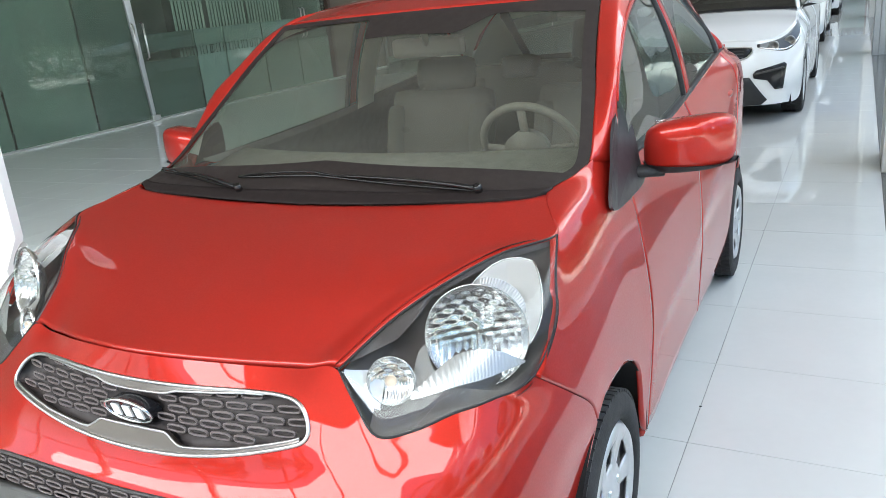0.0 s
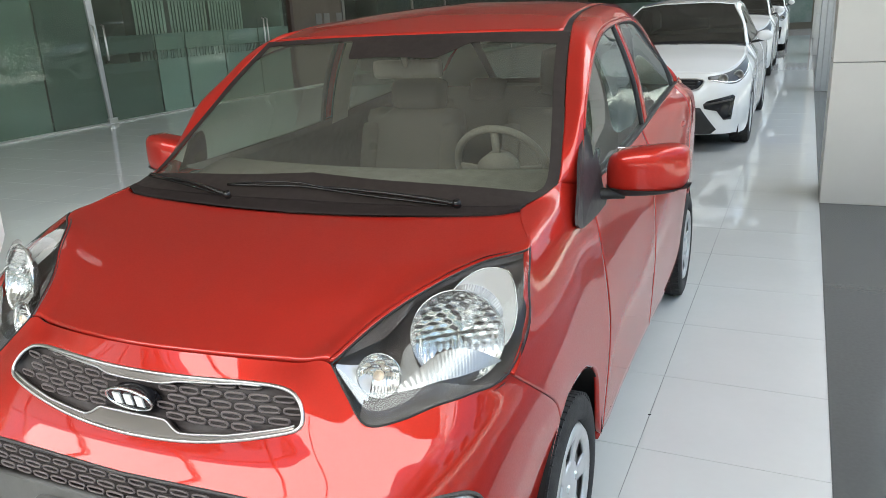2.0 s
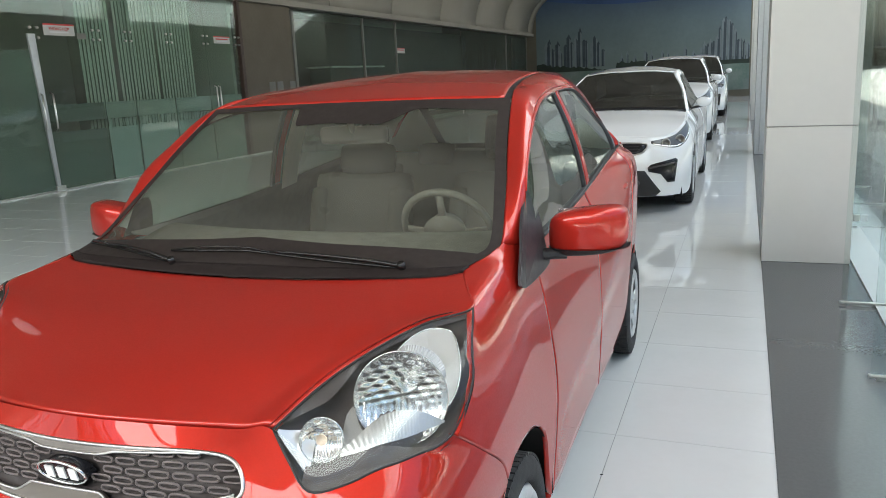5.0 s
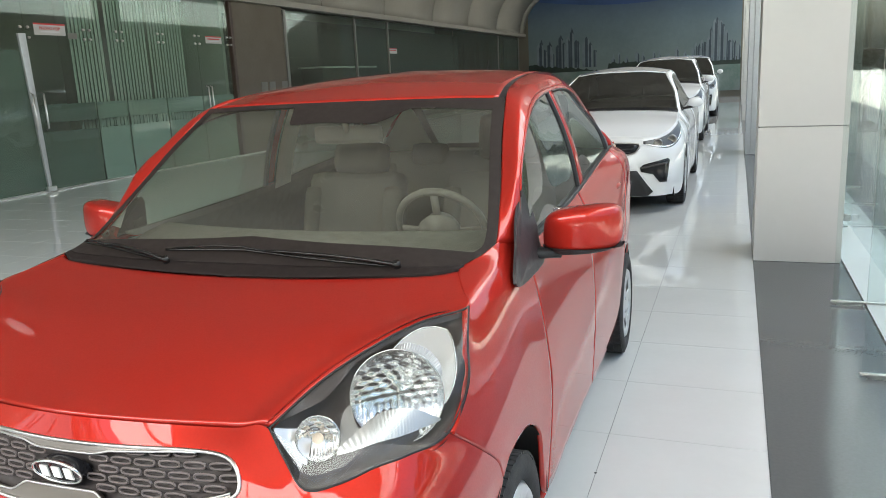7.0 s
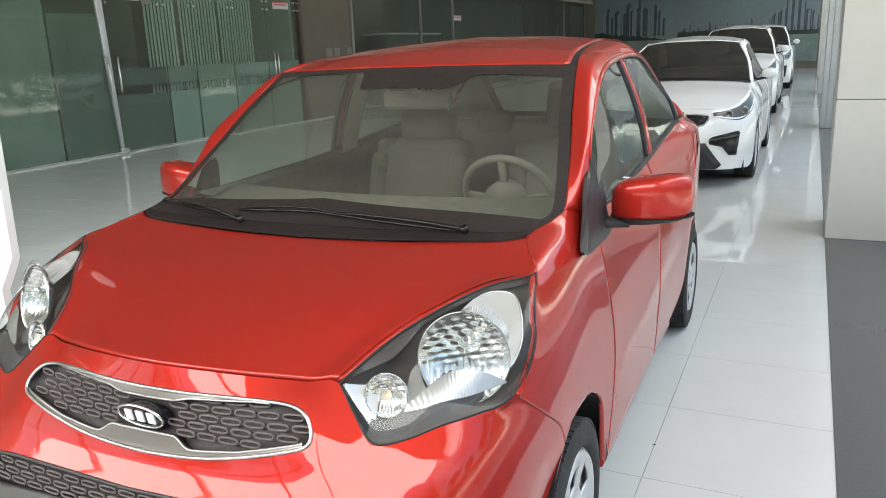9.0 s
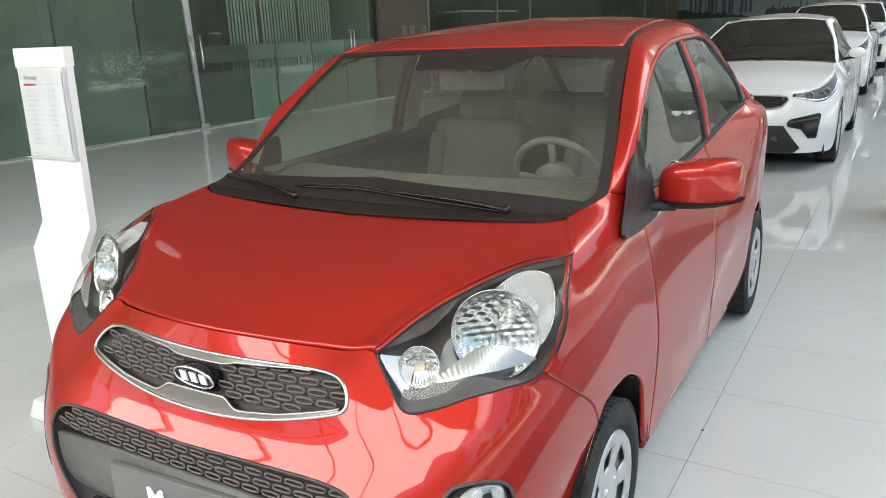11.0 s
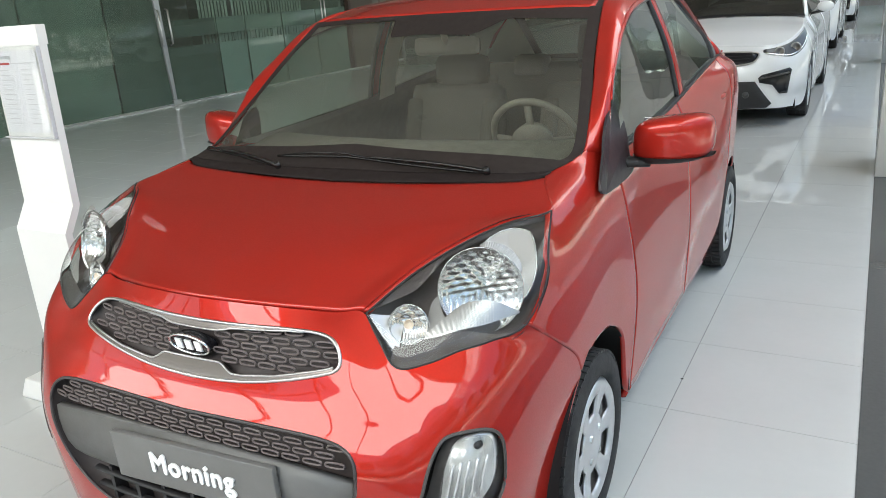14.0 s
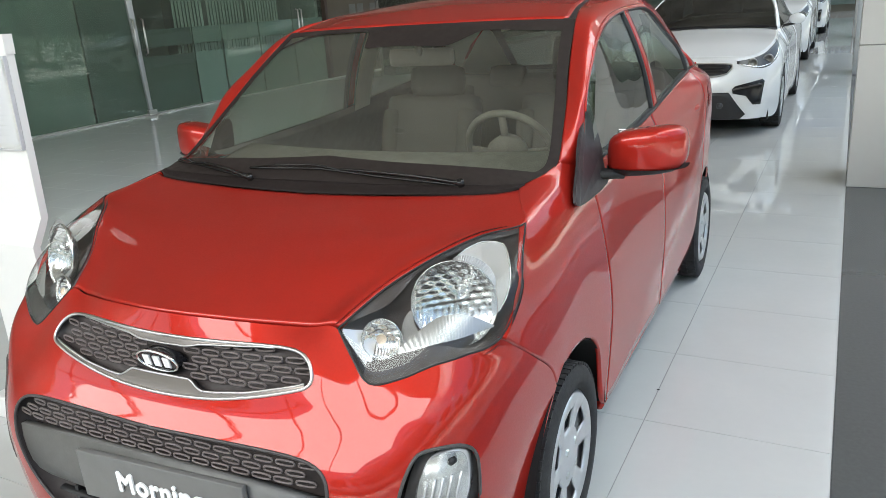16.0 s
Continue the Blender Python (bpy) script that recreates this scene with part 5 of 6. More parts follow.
desk = tagged(empty("desk", pose(XW - 1.5, 7.6, 0)), "dark office desk behind tinted glass", "desk")
part("top", box(-0.45, 0.45, -1.0, 1.0, 0.71, 0.75, 0.006), WOOD, desk)
for sy in (-0.95, 0.91):
    part("side_panel", box(-0.40, 0.40, sy, sy + 0.04, -0.004, 0.71), WOOD, desk, smooth=False)
part("modesty_panel", box(0.30, 0.33, -0.9, 0.9, 0.15, 0.71), WOOD, desk, smooth=False)

# solid wall with a brown post, then the far glazed office under a curved soffit
structure("wall_west", box(XW - 0.2, XW, 14.20, 16.30, -0.004, 3.60), TAUPE, "taupe painted wall between two glazed offices")
structure("wall_return", box(XW - 5.0, XW - 0.2, 13.99, 14.09, -0.004, HC), ROOM, "dim partition between the offices")
tagged(mesh_ob("door_post", box(XW - 0.12, XW + 0.02, 14.08, 14.19, -0.004, 3.45, 0.006), WOOD), "dark brown wooden door post", "post", kind="structure")
for y0 in (15.10, 15.45, 16.02):
    tagged(mesh_ob("wall_plate", box(XW + 0.001, XW + 0.012, y0, y0 + 0.26, 1.42, 1.66, 0.004), DULL_FRAME), "flat grey plate on the taupe wall", "plate", "plates on the wall")
far = tagged(empty("window_4"), "dark glazed far office with slim white frames", "window", kind="structure")
for a, b in ((16.38, 20.2), (20.3, 22.55), (22.65, 28.9), (29.0, 35.2), (35.3, 38.9)):
    pane("pane", XW - 0.012, XW, a, b, 0.02, 3.40, GREEN_PANE, far, "green-tinted glass pane")
for yy, w in ((16.34, 0.09), (20.25, 0.06), (22.6, 0.05), (35.25, 0.05), (38.95, 0.08)):
    part("post", box(XW - 0.04, XW + 0.04, yy - w * 0.6, yy + w * 0.6, -0.004, 3.40), DULL_FRAME, far, smooth=False)
structure("wall_far_office", box(XW - 2.2, XW - 2.0, 16.3, 35.2, -0.004, 3.5), OFFICE_SHADE, "far office wall coloured dark to stand for shade")
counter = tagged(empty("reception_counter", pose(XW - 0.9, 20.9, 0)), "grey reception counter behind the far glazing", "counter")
part("body", box(-0.35, 0.35, -1.75, 1.75, -0.004, 2.0, 0.01), OFFICE_SHADE, counter)
part("top", box(-0.42, 0.42, -1.8, 1.8, 2.0, 2.05, 0.008), PANEL, counter)
door_sign(22.6, 23.3, 2.42, 2.59, "")
tagged(mesh_ob("door_leaf", box(XW - 0.06, XW - 0.01, 36.3, 38.8, -0.004, 3.3, 0.005), OFFICE_SHADE), "dark closed door leaf in the far glazing", "door")
structure("soffit_edge", box(XW - 0.2, XW + 0.16, 13.98, YN, 3.46, 3.60), CEIL, "white lower edge of the curved soffit")
SEAMS = [14.0, 18.2, 22.24, 26.5, 30.6, 34.8, 39.1]
for a, b in zip(SEAMS, SEAMS[1:] + [YN]):
    cove = sheet(lambda u, v: Vector((XW + 0.10 + 1.9 * (1 - math.cos(v * math.pi / 2)), a + 0.03 + (b - a - 0.06) * u, 3.60 + 2.0 * math.sin(v * math.pi / 2))), 0, 1, 2, 0, 1, 16, (1, 0, -0.6), thick=0.05)
    structure("soffit", cove, CEIL, "white curved soffit panel with dark joints", smooth=True)
structure("soffit_backing", sheet(lambda u, v: Vector((XW + 0.02 + 1.9 * (1 - math.cos(v * math.pi / 2)), 14.0 + 26.0 * u, 3.66 + 2.0 * math.sin(v * math.pi / 2))), 0, 1, 2, 0, 1, 16, (1, 0, -0.6)), DARK, "dark gap behind the soffit panels")
structure("wall_over_glass", box(XW - 0.15, XW + 0.02, YS, 13.98, 3.60, HC), WALL, "beige wall over the office glazing")
for i in range(7):
    for xx in (-4.2, -1.9, 0.4):
        d = tagged(empty("downlight", pose(xx, -2.6 + 2.4 * i, HC)), "unlit round recessed ceiling downlight", "downlight", "ceiling downlights")
        bm = turned([(0.055, 0.0), (0.085, -0.004), (0.09, 0.0)], 20, Matrix.Rotation(radians(90), 4, "Y"))
        part("bezel", bm, STEEL, d)
        part("baffle", turned([(0.0, 0.001), (0.056, 0.001), (0.056, 0.003)], 20, Matrix.Rotation(radians(90), 4, "Y")), DARK, d)

# printed mural: sky, skyline, green foreground
mural = tagged(empty("wall_mural", pose(0, YN, 0)), "printed mural of a hazy city skyline over trees", "mural")
M_SKY = material("print_sky", (0.145, 0.175, 0.18), 0.4, vary=0.3, scale=0.5, color2=(0.19, 0.225, 0.225))
grade, place_z, rise = (M_SKY.node_tree.nodes.new("ShaderNode" + k) for k in ("ValToRGB", "SeparateXYZ", "MapRange"))
spot = M_SKY.node_tree.nodes.new("ShaderNodeTexCoord")
tint = M_SKY.node_tree.nodes.new("ShaderNodeMix")
tint.data_type, tint.blend_type = "RGBA", "MULTIPLY"
tint.inputs["Factor"].default_value = 1.0
rise.inputs["From Min"].default_value, rise.inputs["From Max"].default_value = 1.6, 5.5
grade.color_ramp.elements[0].color = (1.0, 1.08, 1.02, 1)
grade.color_ramp.elements[1].color = (0.22, 0.38, 0.80, 1)
grade.color_ramp.elements.new(0.55).color = (0.72, 0.86, 0.98, 1)
sky_bsdf = M_SKY.node_tree.nodes["Principled BSDF"]
sky_from = sky_bsdf.inputs["Base Color"].links[0].from_socket
for a, b in ((spot.outputs["Object"], place_z.inputs[0]), (place_z.outputs["Z"], rise.inputs["Value"]), (rise.outputs[0], grade.inputs[0]), (sky_from, tint.inputs["A"]), (grade.outputs[0], tint.inputs["B"]), (tint.outputs["Result"], sky_bsdf.inputs["Base Color"])):
    M_SKY.node_tree.links.new(a, b)
M_BLUE = material("print_blue", (0.04, 0.09, 0.24), 0.4, vary=0.3, scale=0.6)
M_TOWER = material("print_tower", (0.055, 0.08, 0.10), 0.4, vary=0.5, scale=2.0)
M_PALE = material("print_pale_tower", (0.20, 0.25, 0.28), 0.4, vary=0.4, scale=2.0)
M_TREE = material("print_tree", (0.025, 0.045, 0.033), 0.4, vary=0.6, scale=3)
M_LAWN = material("print_lawn", (0.10, 0.17, 0.14), 0.4, vary=0.6, scale=1.2, color2=(0.22, 0.25, 0.24))
part("sheet", box(-9.1, 1.44, -0.02, -0.004, 0.3, 5.5), M_SKY, mural, "hazy printed sky, blue towards the top", smooth=False)
part("upper_sky", plate_from([(-9.1, 5.5), (-9.1, 5.25)] + [(-9.1 + 1.054 * i, 5.25 - 0.50 * math.sin(math.pi * i / 10)) for i in range(1, 10)] + [(1.44, 5.25), (1.44, 5.5)], lambda x, z, d: Vector((x, -0.024 + d, z)), 0.004), M_BLUE, mural, "deep blue printed upper sky", smooth=False)
rnd = random.Random(5)


def tower(x, w, z, mat):
    top = [(x, 1.75), (x, z), (x + w * 0.3, z + 0.12 * rnd.random()), (x + w * 0.55, z + 0.25 * rnd.random()), (x + w, z - 0.1 * rnd.random()), (x + w, 1.75)]
    dd = 0.026 + 0.0006 * len(mural.children)
    part("printed_tower", plate_from(top, lambda a, b, d: Vector((a, -dd + d, b)), 0.004), mat, mural, smooth=False)
    side = [(x + w * 0.62, 1.75), (x + w * 0.62, z), (x + w, z - 0.1), (x + w, 1.75)]
    part("printed_tower_side", plate_from(side, lambda a, b, d: Vector((a, -dd - 0.0003 + d, b)), 0.004), M_PALE if mat == M_TOWER else M_TOWER, mural, smooth=False)


for i in range(16):
    x = -8.7 + 0.20 * i + 0.06 * rnd.random()
    tower(x, 0.13 + 0.12 * rnd.random(), 2.35 + 0.75 * math.exp(-((x + 6.9) / 0.85) ** 2) + 0.75 * rnd.random() ** 1.5, M_TOWER if i % 4 else M_PALE)
for i in range(11):
    x = -4.9 + 0.40 * i + 0.2 * rnd.random()
    tower(x, 0.08 + 0.12 * rnd.random(), 2.05 + 0.45 * rnd.random(), M_PALE)
for i in range(15):
    x = -0.7 + 0.14 * i
    tower(x, 0.10 + 0.07 * rnd.random(), 2.3 + 1.3 * math.exp(-((x - 0.35) / 0.42) ** 2) + 0.35 * rnd.random(), M_TOWER if i % 2 else M_PALE)
trees = [(-9.1, 1.3)] + [(-9.1 + 0.1054 * i, 1.92 + 0.14 * rnd.random() - 0.012 * i * (i < 40) - 0.1 * (i >= 40)) for i in range(101)] + [(1.44, 1.3)]
part("printed_woodland", plate_from(trees, lambda x, z, d: Vector((x, -0.062 + d, z)), 0.004), M_TREE, mural, "dark printed tree line", smooth=False)
part("printed_lawn", box(-9.1, 1.44, -0.068, -0.064, 0.3, 1.55), M_LAWN, mural, "green printed foreground", smooth=False)


# ---- the white cars ----
LAMP_DARK = material("lamp_dark_glass", (0.045, 0.046, 0.047), 0.3, coat=0.35)
W_GLASS = glass("dark_car_glass", (0.62, 0.70, 0.66), 0.17, glare=0.035)
CABIN_DARK = material("dim_cabin_trim", (0.15, 0.155, 0.145), 0.8, vary=0.3, scale=6)
SEDAN_F = [
    ((0, 0.0, 0.20), (0, -0.02, 0.42), (0, 0.015, 0.62), (0, 0.09, 0.775)),
    ((0.30, 0.015, 0.20), (0.30, -0.005, 0.42), (0.30, 0.03, 0.62), (0.30, 0.11, 0.772)),
    ((0.55, 0.08, 0.20), (0.57, 0.06, 0.42), (0.56, 0.09, 0.62), (0.54, 0.18, 0.762)),
    ((0.74, 0.22, 0.20), (0.77, 0.20, 0.42), (0.76, 0.22, 0.62), (0.70, 0.34, 0.795)),
    ((0.86, 0.52, 0.22), (0.872, 0.48, 0.46), (0.868, 0.48, 0.68), (0.79, 0.58, 0.870)),
]
SEDAN_M = [
    ((0.885, 0.70, 0.57), (0.888, 0.68, 0.66), (0.880, 0.70, 0.76), (0.80, 0.78, 0.905)),
    ((0.888, 0.92, 0.655), (0.890, 0.92, 0.72), (0.882, 0.93, 0.80), (0.79, 1.00, 0.930)),
    ((0.885, 1.16, 0.56), (0.892, 1.18, 0.66), (0.884, 1.18, 0.80), (0.765, 1.22, 0.965)),
    ((0.880, 1.32, 0.22), (0.898, 1.34, 0.52), (0.886, 1.34, 0.80), (0.790, 1.36, 0.975)),
    ((0.880, 2.10, 0.22), (0.900, 2.10, 0.54), (0.886, 2.10, 0.82), (0.800, 2.10, 0.985)),
    ((0.880, 3.10, 0.22), (0.900, 3.10, 0.56), (0.886, 3.10, 0.85), (0.790, 3.10, 1.000)),
]
SEDAN_R = [
    ((0.885, 3.40, 0.57), (0.895, 3.42, 0.68), (0.878, 3.42, 0.88), (0.770, 3.40, 1.010)),
    ((0.888, 3.62, 0.655), (0.890, 3.62, 0.74), (0.868, 3.62, 0.90), (0.750, 3.60, 1.015)),
    ((0.875, 3.94, 0.40), (0.875, 3.96, 0.64), (0.850, 3.96, 0.90), (0.720, 3.92, 1.020)),
    ((0.70, 4.52, 0.30), (0.74, 4.54, 0.60), (0.70, 4.50, 0.88), (0.60, 4.40, 1.030)),
    ((0, 4.64, 0.30), (0, 4.66, 0.60), (0, 4.62, 0.88), (0, 4.50, 1.040)),
]
SEDAN = SEDAN_F + SEDAN_M + SEDAN_R


HL0, HL1 = (0.955 - 0.215 * math.sin(math.pi * f) ** 0.8 for f in (0.10, 0.96))


def white_car(x, y, length, height, width, label, tall):
    """A white car: sx, sy, sz stretch the base form; tall gives the far cars their upright lamps."""
    sx, sy, sz = width / 1.80, length / 4.64, height / 1.44
    base = tagged(empty("white_car", pose(x, y, 0)), label, "car", "white cars in a row")

    def st(p):
        return Vector((p[0] * sx, p[1] * sy, p[2] * (sz if p[2] > 0.66 else 1 + (sz - 1) * max(0, p[2] - 0.3) / 0.36)))

    def skin(k, v):
        s = -1 if k < 0 else 1
        k = abs(k)
        cols = [[tuple(c[j]) for c in SEDAN] for j in range(4)]
        rails = [spline([(-r[1][0], r[1][1], r[1][2])] + r, k + 1) for r in cols]
        p = st(spline(rails, 3 * v))
        return Vector((s * p.x, p.y, p.z))

    vent = [(0.47, 0.495), (0.50, 0.520), (0.74, 0.570), (0.760, 0.55), (0.735, 0.345), (0.665, 0.345), (0.60, 0.43), (0.48, 0.455)]
    intake = [(-0.60, 0.25), (-0.44, 0.465), (0.44, 0.465), (0.60, 0.25), (0.55, 0.205), (-0.55, 0.205)]
    mouth = rounded([(-0.47, 0.685), (-0.43, 0.725), (0.43, 0.725), (0.47, 0.685), (0.38, 0.600), (-0.38, 0.600)], 2)
    bm = sheet(skin, -4.9, 4.9, 110, 0.0, 0.995, 40, (0, -1, 0))
    tree = BVHTree.FromBMesh(bm)
    part("front_bumper", bm, WHITE, base, "glossy white front bumper")

    def on(px, pz, lift=0.004):
        q = st((px, 0, pz))
        hit, normal, _, _ = tree.ray_cast(Vector((q.x, -1, q.z)), Vector((0, 1, 0)))
        return (hit if hit else Vector((q.x, 0.3, q.z))) + Vector((math.copysign(0.4, q.x) * abs(normal.x), -1, 0)) * (lift + 0.010) if hit else Vector((q.x, 0.3, q.z))

    def patch(outline, name, mat, lab="", lift=0.005, deep=0.03):
        outline = [(a0 + (a1 - a0) * k / n, b0 + (b1 - b0) * k / n) for (a0, b0), (a1, b1) in zip(outline, outline[1:] + outline[:1])
                   for n in [max(1, int(math.hypot(a1 - a0, b1 - b0) / 0.04))] for k in range(n)]
        m = len(outline)
        cx, cz = sum(a for a, _ in outline) / m, sum(b for _, b in outline) / m
        bmp = bmesh.new()
        rings = [[bmp.verts.new(on(cx + (a - cx) * s, cz + (b - cz) * s, lift)) for a, b in outline] for s in (1.0, 0.85, 0.7, 0.55, 0.4, 0.25, 0.1)]
        for p, q in zip(rings, rings[1:]):
            for i in range(m):
                bmp.faces.new((p[i], p[(i + 1) % m], q[(i + 1) % m], q[i]))
        bmp.faces.new(rings[-1])
        back = [bmp.verts.new(v.co + Vector((0, deep, 0))) for v in rings[0]]
        for i in range(m):
            bmp.faces.new((rings[0][i], back[i], back[(i + 1) % m], rings[0][(i + 1) % m]))
        bmesh.ops.recalc_face_normals(bmp, faces=bmp.faces[:])
        return part(name, bmp, mat, base, lab)

    patch(mouth, "grille", GLOSS_BLACK, "gloss black grille")
    part("grille_frame", tube([on(a, b, 0.006) for a, b in mouth], 0.009, 6, closed=True), CHROME_GREY, base)
    for i in range(3):
        part("grille_bar", tube([on(-0.38 + 0.76 * k / 10, 0.635 + 0.026 * i, 0.008) for k in range(11)], 0.004, 6), BLACK, base)
    patch(intake, "lower_intake", BLACK, "black lower air intake")
    for s in (1, -1):
        patch([(s * a, b) for a, b in vent], "corner_vent", GLOSS_BLACK, "black angular corner vent")
        part("vent_blade", tube([on(s * (0.48 + 0.26 * k / 6), 0.490 + 0.04 * k / 6, 0.012) for k in range(7)], 0.010, 6), HOUSING, base)
        q = on(s * 0.36, 0.345, 0.01)
        part("fog_lamp", turned([(0.0, 0.016), (0.026, 0.012), (0.032, 0.0), (0.032, -0.02)], 16, Matrix.Translation(q) @ Matrix.Rotation(radians(-90), 4, "Z")), LAMP_DARK, base)
    # bonnet
    hs = [tuple(skin(2.6, 1)), tuple(skin(3.3, 1)), tuple(skin(4, 1)), tuple(skin(5, 1)), tuple(skin(6, 1)), tuple(skin(7, 1))]
    cow = [tuple(st((0, 1.10, 1.005))), tuple(st((0.35, 1.12, 0.998))), tuple(st((0.62, 1.17, 0.982))), tuple(skin(7, 1))]
    mid = [tuple(skin(0, 1)), tuple(st((0, 0.45, 0.885))), tuple(st((0, 0.80, 0.955))), tuple(st((0, 1.10, 1.005)))]
    hood = coons(lambda u: skin(2.6 * u, 1), seam(cow), seam(mid), seam(hs))
    part("bonnet", sheet(both(hood), -0.995, 0.995, 40, 0.01, 0.985, 24, (0, 0, 1), 0.012), WHITE, base, "glossy white bonnet")
    for m in (False, True):
        part("front_wing", sheet(skin, 4.92, 8.0, 30, 0, 0.996, 20, (1, 0, 0), 0.01, mirror=m), WHITE, base)
        part("front_door", sheet(skin, 8.03, 9.4, 20, 0.02, 0.99, 20, (1, 0, 0), 0.01, mirror=m), WHITE, base)
        part("rear_door", sheet(skin, 9.42, 11.3, 20, 0.02, 0.99, 20, (1, 0, 0), 0.01, mirror=m), WHITE, base)
        part("tail_panel", sheet(skin, 11.33, 15, 30, 0, 1, 20, (1, 0.4, 0), 0.01, mirror=m), WHITE, base)
        # headlamp
        hl = coons(lambda u: skin(1.75 + 3.0 * u, 0.955 - 0.215 * math.sin(math.pi * min(1, 0.10 + 0.86 * u)) ** 0.8), lambda u: skin(1.75 + 3.0 * u, 0.925 + 0.06 * u ** 0.6), lambda v: skin(1.75, HL0 + (0.925 - HL0) * v), lambda v: skin(4.75, HL1 + (0.985 - HL1) * v))
        head = empty("headlamp")
        head.parent = base
        part("housing", sheet(hl, 0, 1, 24, 0, 1, 8, (0.5, -1, 0.3), lift=0.006, rim=0.02, mirror=m), LAMP_DARK, head)
        for u, r in ((0.22, 0.050), (0.50, 0.056)):
            c = hl(u, 0.45) + Vector((0.005, -0.012, 0.004))
            if m:
                c.x = -c.x
            part("projector", turned([(0.0, 0.002), (r * 0.6, 0.0), (r * 0.8, 0.012), (r, 0.006)], 20, Matrix.Translation(c) @ Matrix.Rotation(radians(-68 if not m else -112), 4, "Z")), CHROME_GREY, head)
        part("bright_strip", tube([(lambda p: Vector((-p.x if m else p.x, p.y, p.z)))(hl(0.03 + 0.9 * i / 16, 0.12)) + Vector((0, -0.012, 0)) for i in range(17)], 0.008, 6), CHROME, head)
    # screen, roof, pillars, windows
    hdr = [tuple(st((0, 1.93, 1.415))), tuple(st((0.30, 1.96, 1.412))), tuple(st((0.555, 2.05, 1.385)))]
    pil = [tuple(skin(7, 1)), tuple(st((0.69, 1.62, 1.19))), tuple(st((0.555, 2.05, 1.385)))]
    scr = coons(seam(cow), seam(hdr), seam([tuple(st((0, 1.10, 1.005))), tuple(st((0, 1.52, 1.225))), tuple(st((0, 1.93, 1.415)))]), seam(pil))
    part("windscreen", sheet(both(scr), -0.965, 0.965, 24, 0.05, 0.97, 14, (0, -1, 1)), W_GLASS, base, "dark windscreen")
    part("screen_border", sheet(both(scr), -1, 1, 24, -0.02, 0.05, 4, (0, -1, 1), lift=0.003), GLOSS_BLACK, base)
    rb = [tuple(st((0, 3.35, 1.40))), tuple(st((0.30, 3.34, 1.395))), tuple(st((0.53, 3.28, 1.365)))]
    re = [tuple(st((0.555, 2.05, 1.385))), tuple(st((0.582, 2.3, 1.398))), tuple(st((0.588, 2.6, 1.408))), tuple(st((0.53, 3.28, 1.365)))]
    rf = coons(seam(hdr), seam(rb), seam([hdr[0], tuple(st((0, 2.25, 1.452))), tuple(st((0, 2.65, 1.472))), rb[0]]), seam(re))
    part("roof", sheet(both(rf), -1, 1, 24, 0, 1, 20, (0, 0, 1), 0.01), WHITE, base, "white roof")
    up = [tuple(skin(7, 1)), tuple(st((0.69, 1.62, 1.19))), tuple(st((0.555, 2.05, 1.385))), tuple(st((0.588, 2.6, 1.405))), tuple(st((0.53, 3.28, 1.365))), tuple(st((0.60, 3.9, 1.10)))]
    dt = [tuple(skin(8, 1)), tuple(st((0.72, 1.68, 1.17))), tuple(st((0.635, 2.10, 1.325))), tuple(st((0.635, 2.6, 1.345))), tuple(st((0.625, 3.2, 1.29))), tuple(st((0.73, 3.75, 1.03)))]
    cant = lambda u, v: Vector(spline(dt, 5 * u)).lerp(spline(up, 5 * u), v) + Vector((0.012 * math.sin(math.pi * v), 0, 0))
    side = lambda u, v: skin(8 + 4.4 * u, 1).lerp(spline(dt, 5 * u), v)
    for m in (False, True):
        part("pillar_frame", sheet(cant, 0, 1, 40, 0, 1, 6, (1, 0, 0.5), 0.01, mirror=m), WHITE, base)
        part("side_window", sheet(side, 0.03, 0.46, 16, 0, 1, 8, (1, 0, 0.2), lift=-0.004, mirror=m), W_GLASS, base)
        part("side_window", sheet(side, 0.50, 0.95, 16, 0, 1, 8, (1, 0, 0.2), lift=-0.004, mirror=m), W_GLASS, base)
        part("centre_pillar", sheet(side, 0.46, 0.50, 3, 0, 1, 8, (1, 0, 0.2), mirror=m), GLOSS_BLACK, base)
        part("belt_strip", sheet(side, 0.01, 0.97, 20, -0.03, 0.05, 3, (1, 0, 0.2), lift=0.004, mirror=m), CHROME_GREY, base)
        s = -1 if m else 1
        cap = bmesh.new()
        bmesh.ops.create_uvsphere(cap, u_segments=20, v_segments=12, radius=1)
        for w in cap.verts:
            w.co = (s * sx * 0.94 + 0.090 * w.co.x, (1.58 + 0.055 * min(w.co.y, 0.4)) * sy, (1.045 + 0.056 * w.co.z) * sz)
        mr = empty("door_mirror")
        mr.parent = base
        part("shell", cap, WHITE, mr, "white mirror shell")
        part("foot", tube([(s * sx * 0.79, 1.60 * sy, 0.975 * sz), (s * sx * 0.93, 1.59 * sy, 1.0 * sz)], 0.03, 8, flat=0.5), BLACK, mr)
        for ay in (0.92, 3.62):
            wheel(base, s * (sx * 0.885 - 0.105), ay * sy, 0.325, 0.205, 0.225, s, 5)
            part("arch_liner", sheet(lambda u, v: Vector((0.55 * sx + 0.32 * v, ay * sy + 0.37 * math.cos(math.pi * u), 0.29 + 0.37 * math.sin(math.pi * u))), 0, 1, 16, 0, 1, 2, (0, 0, -1), mirror=m), DARK, base)
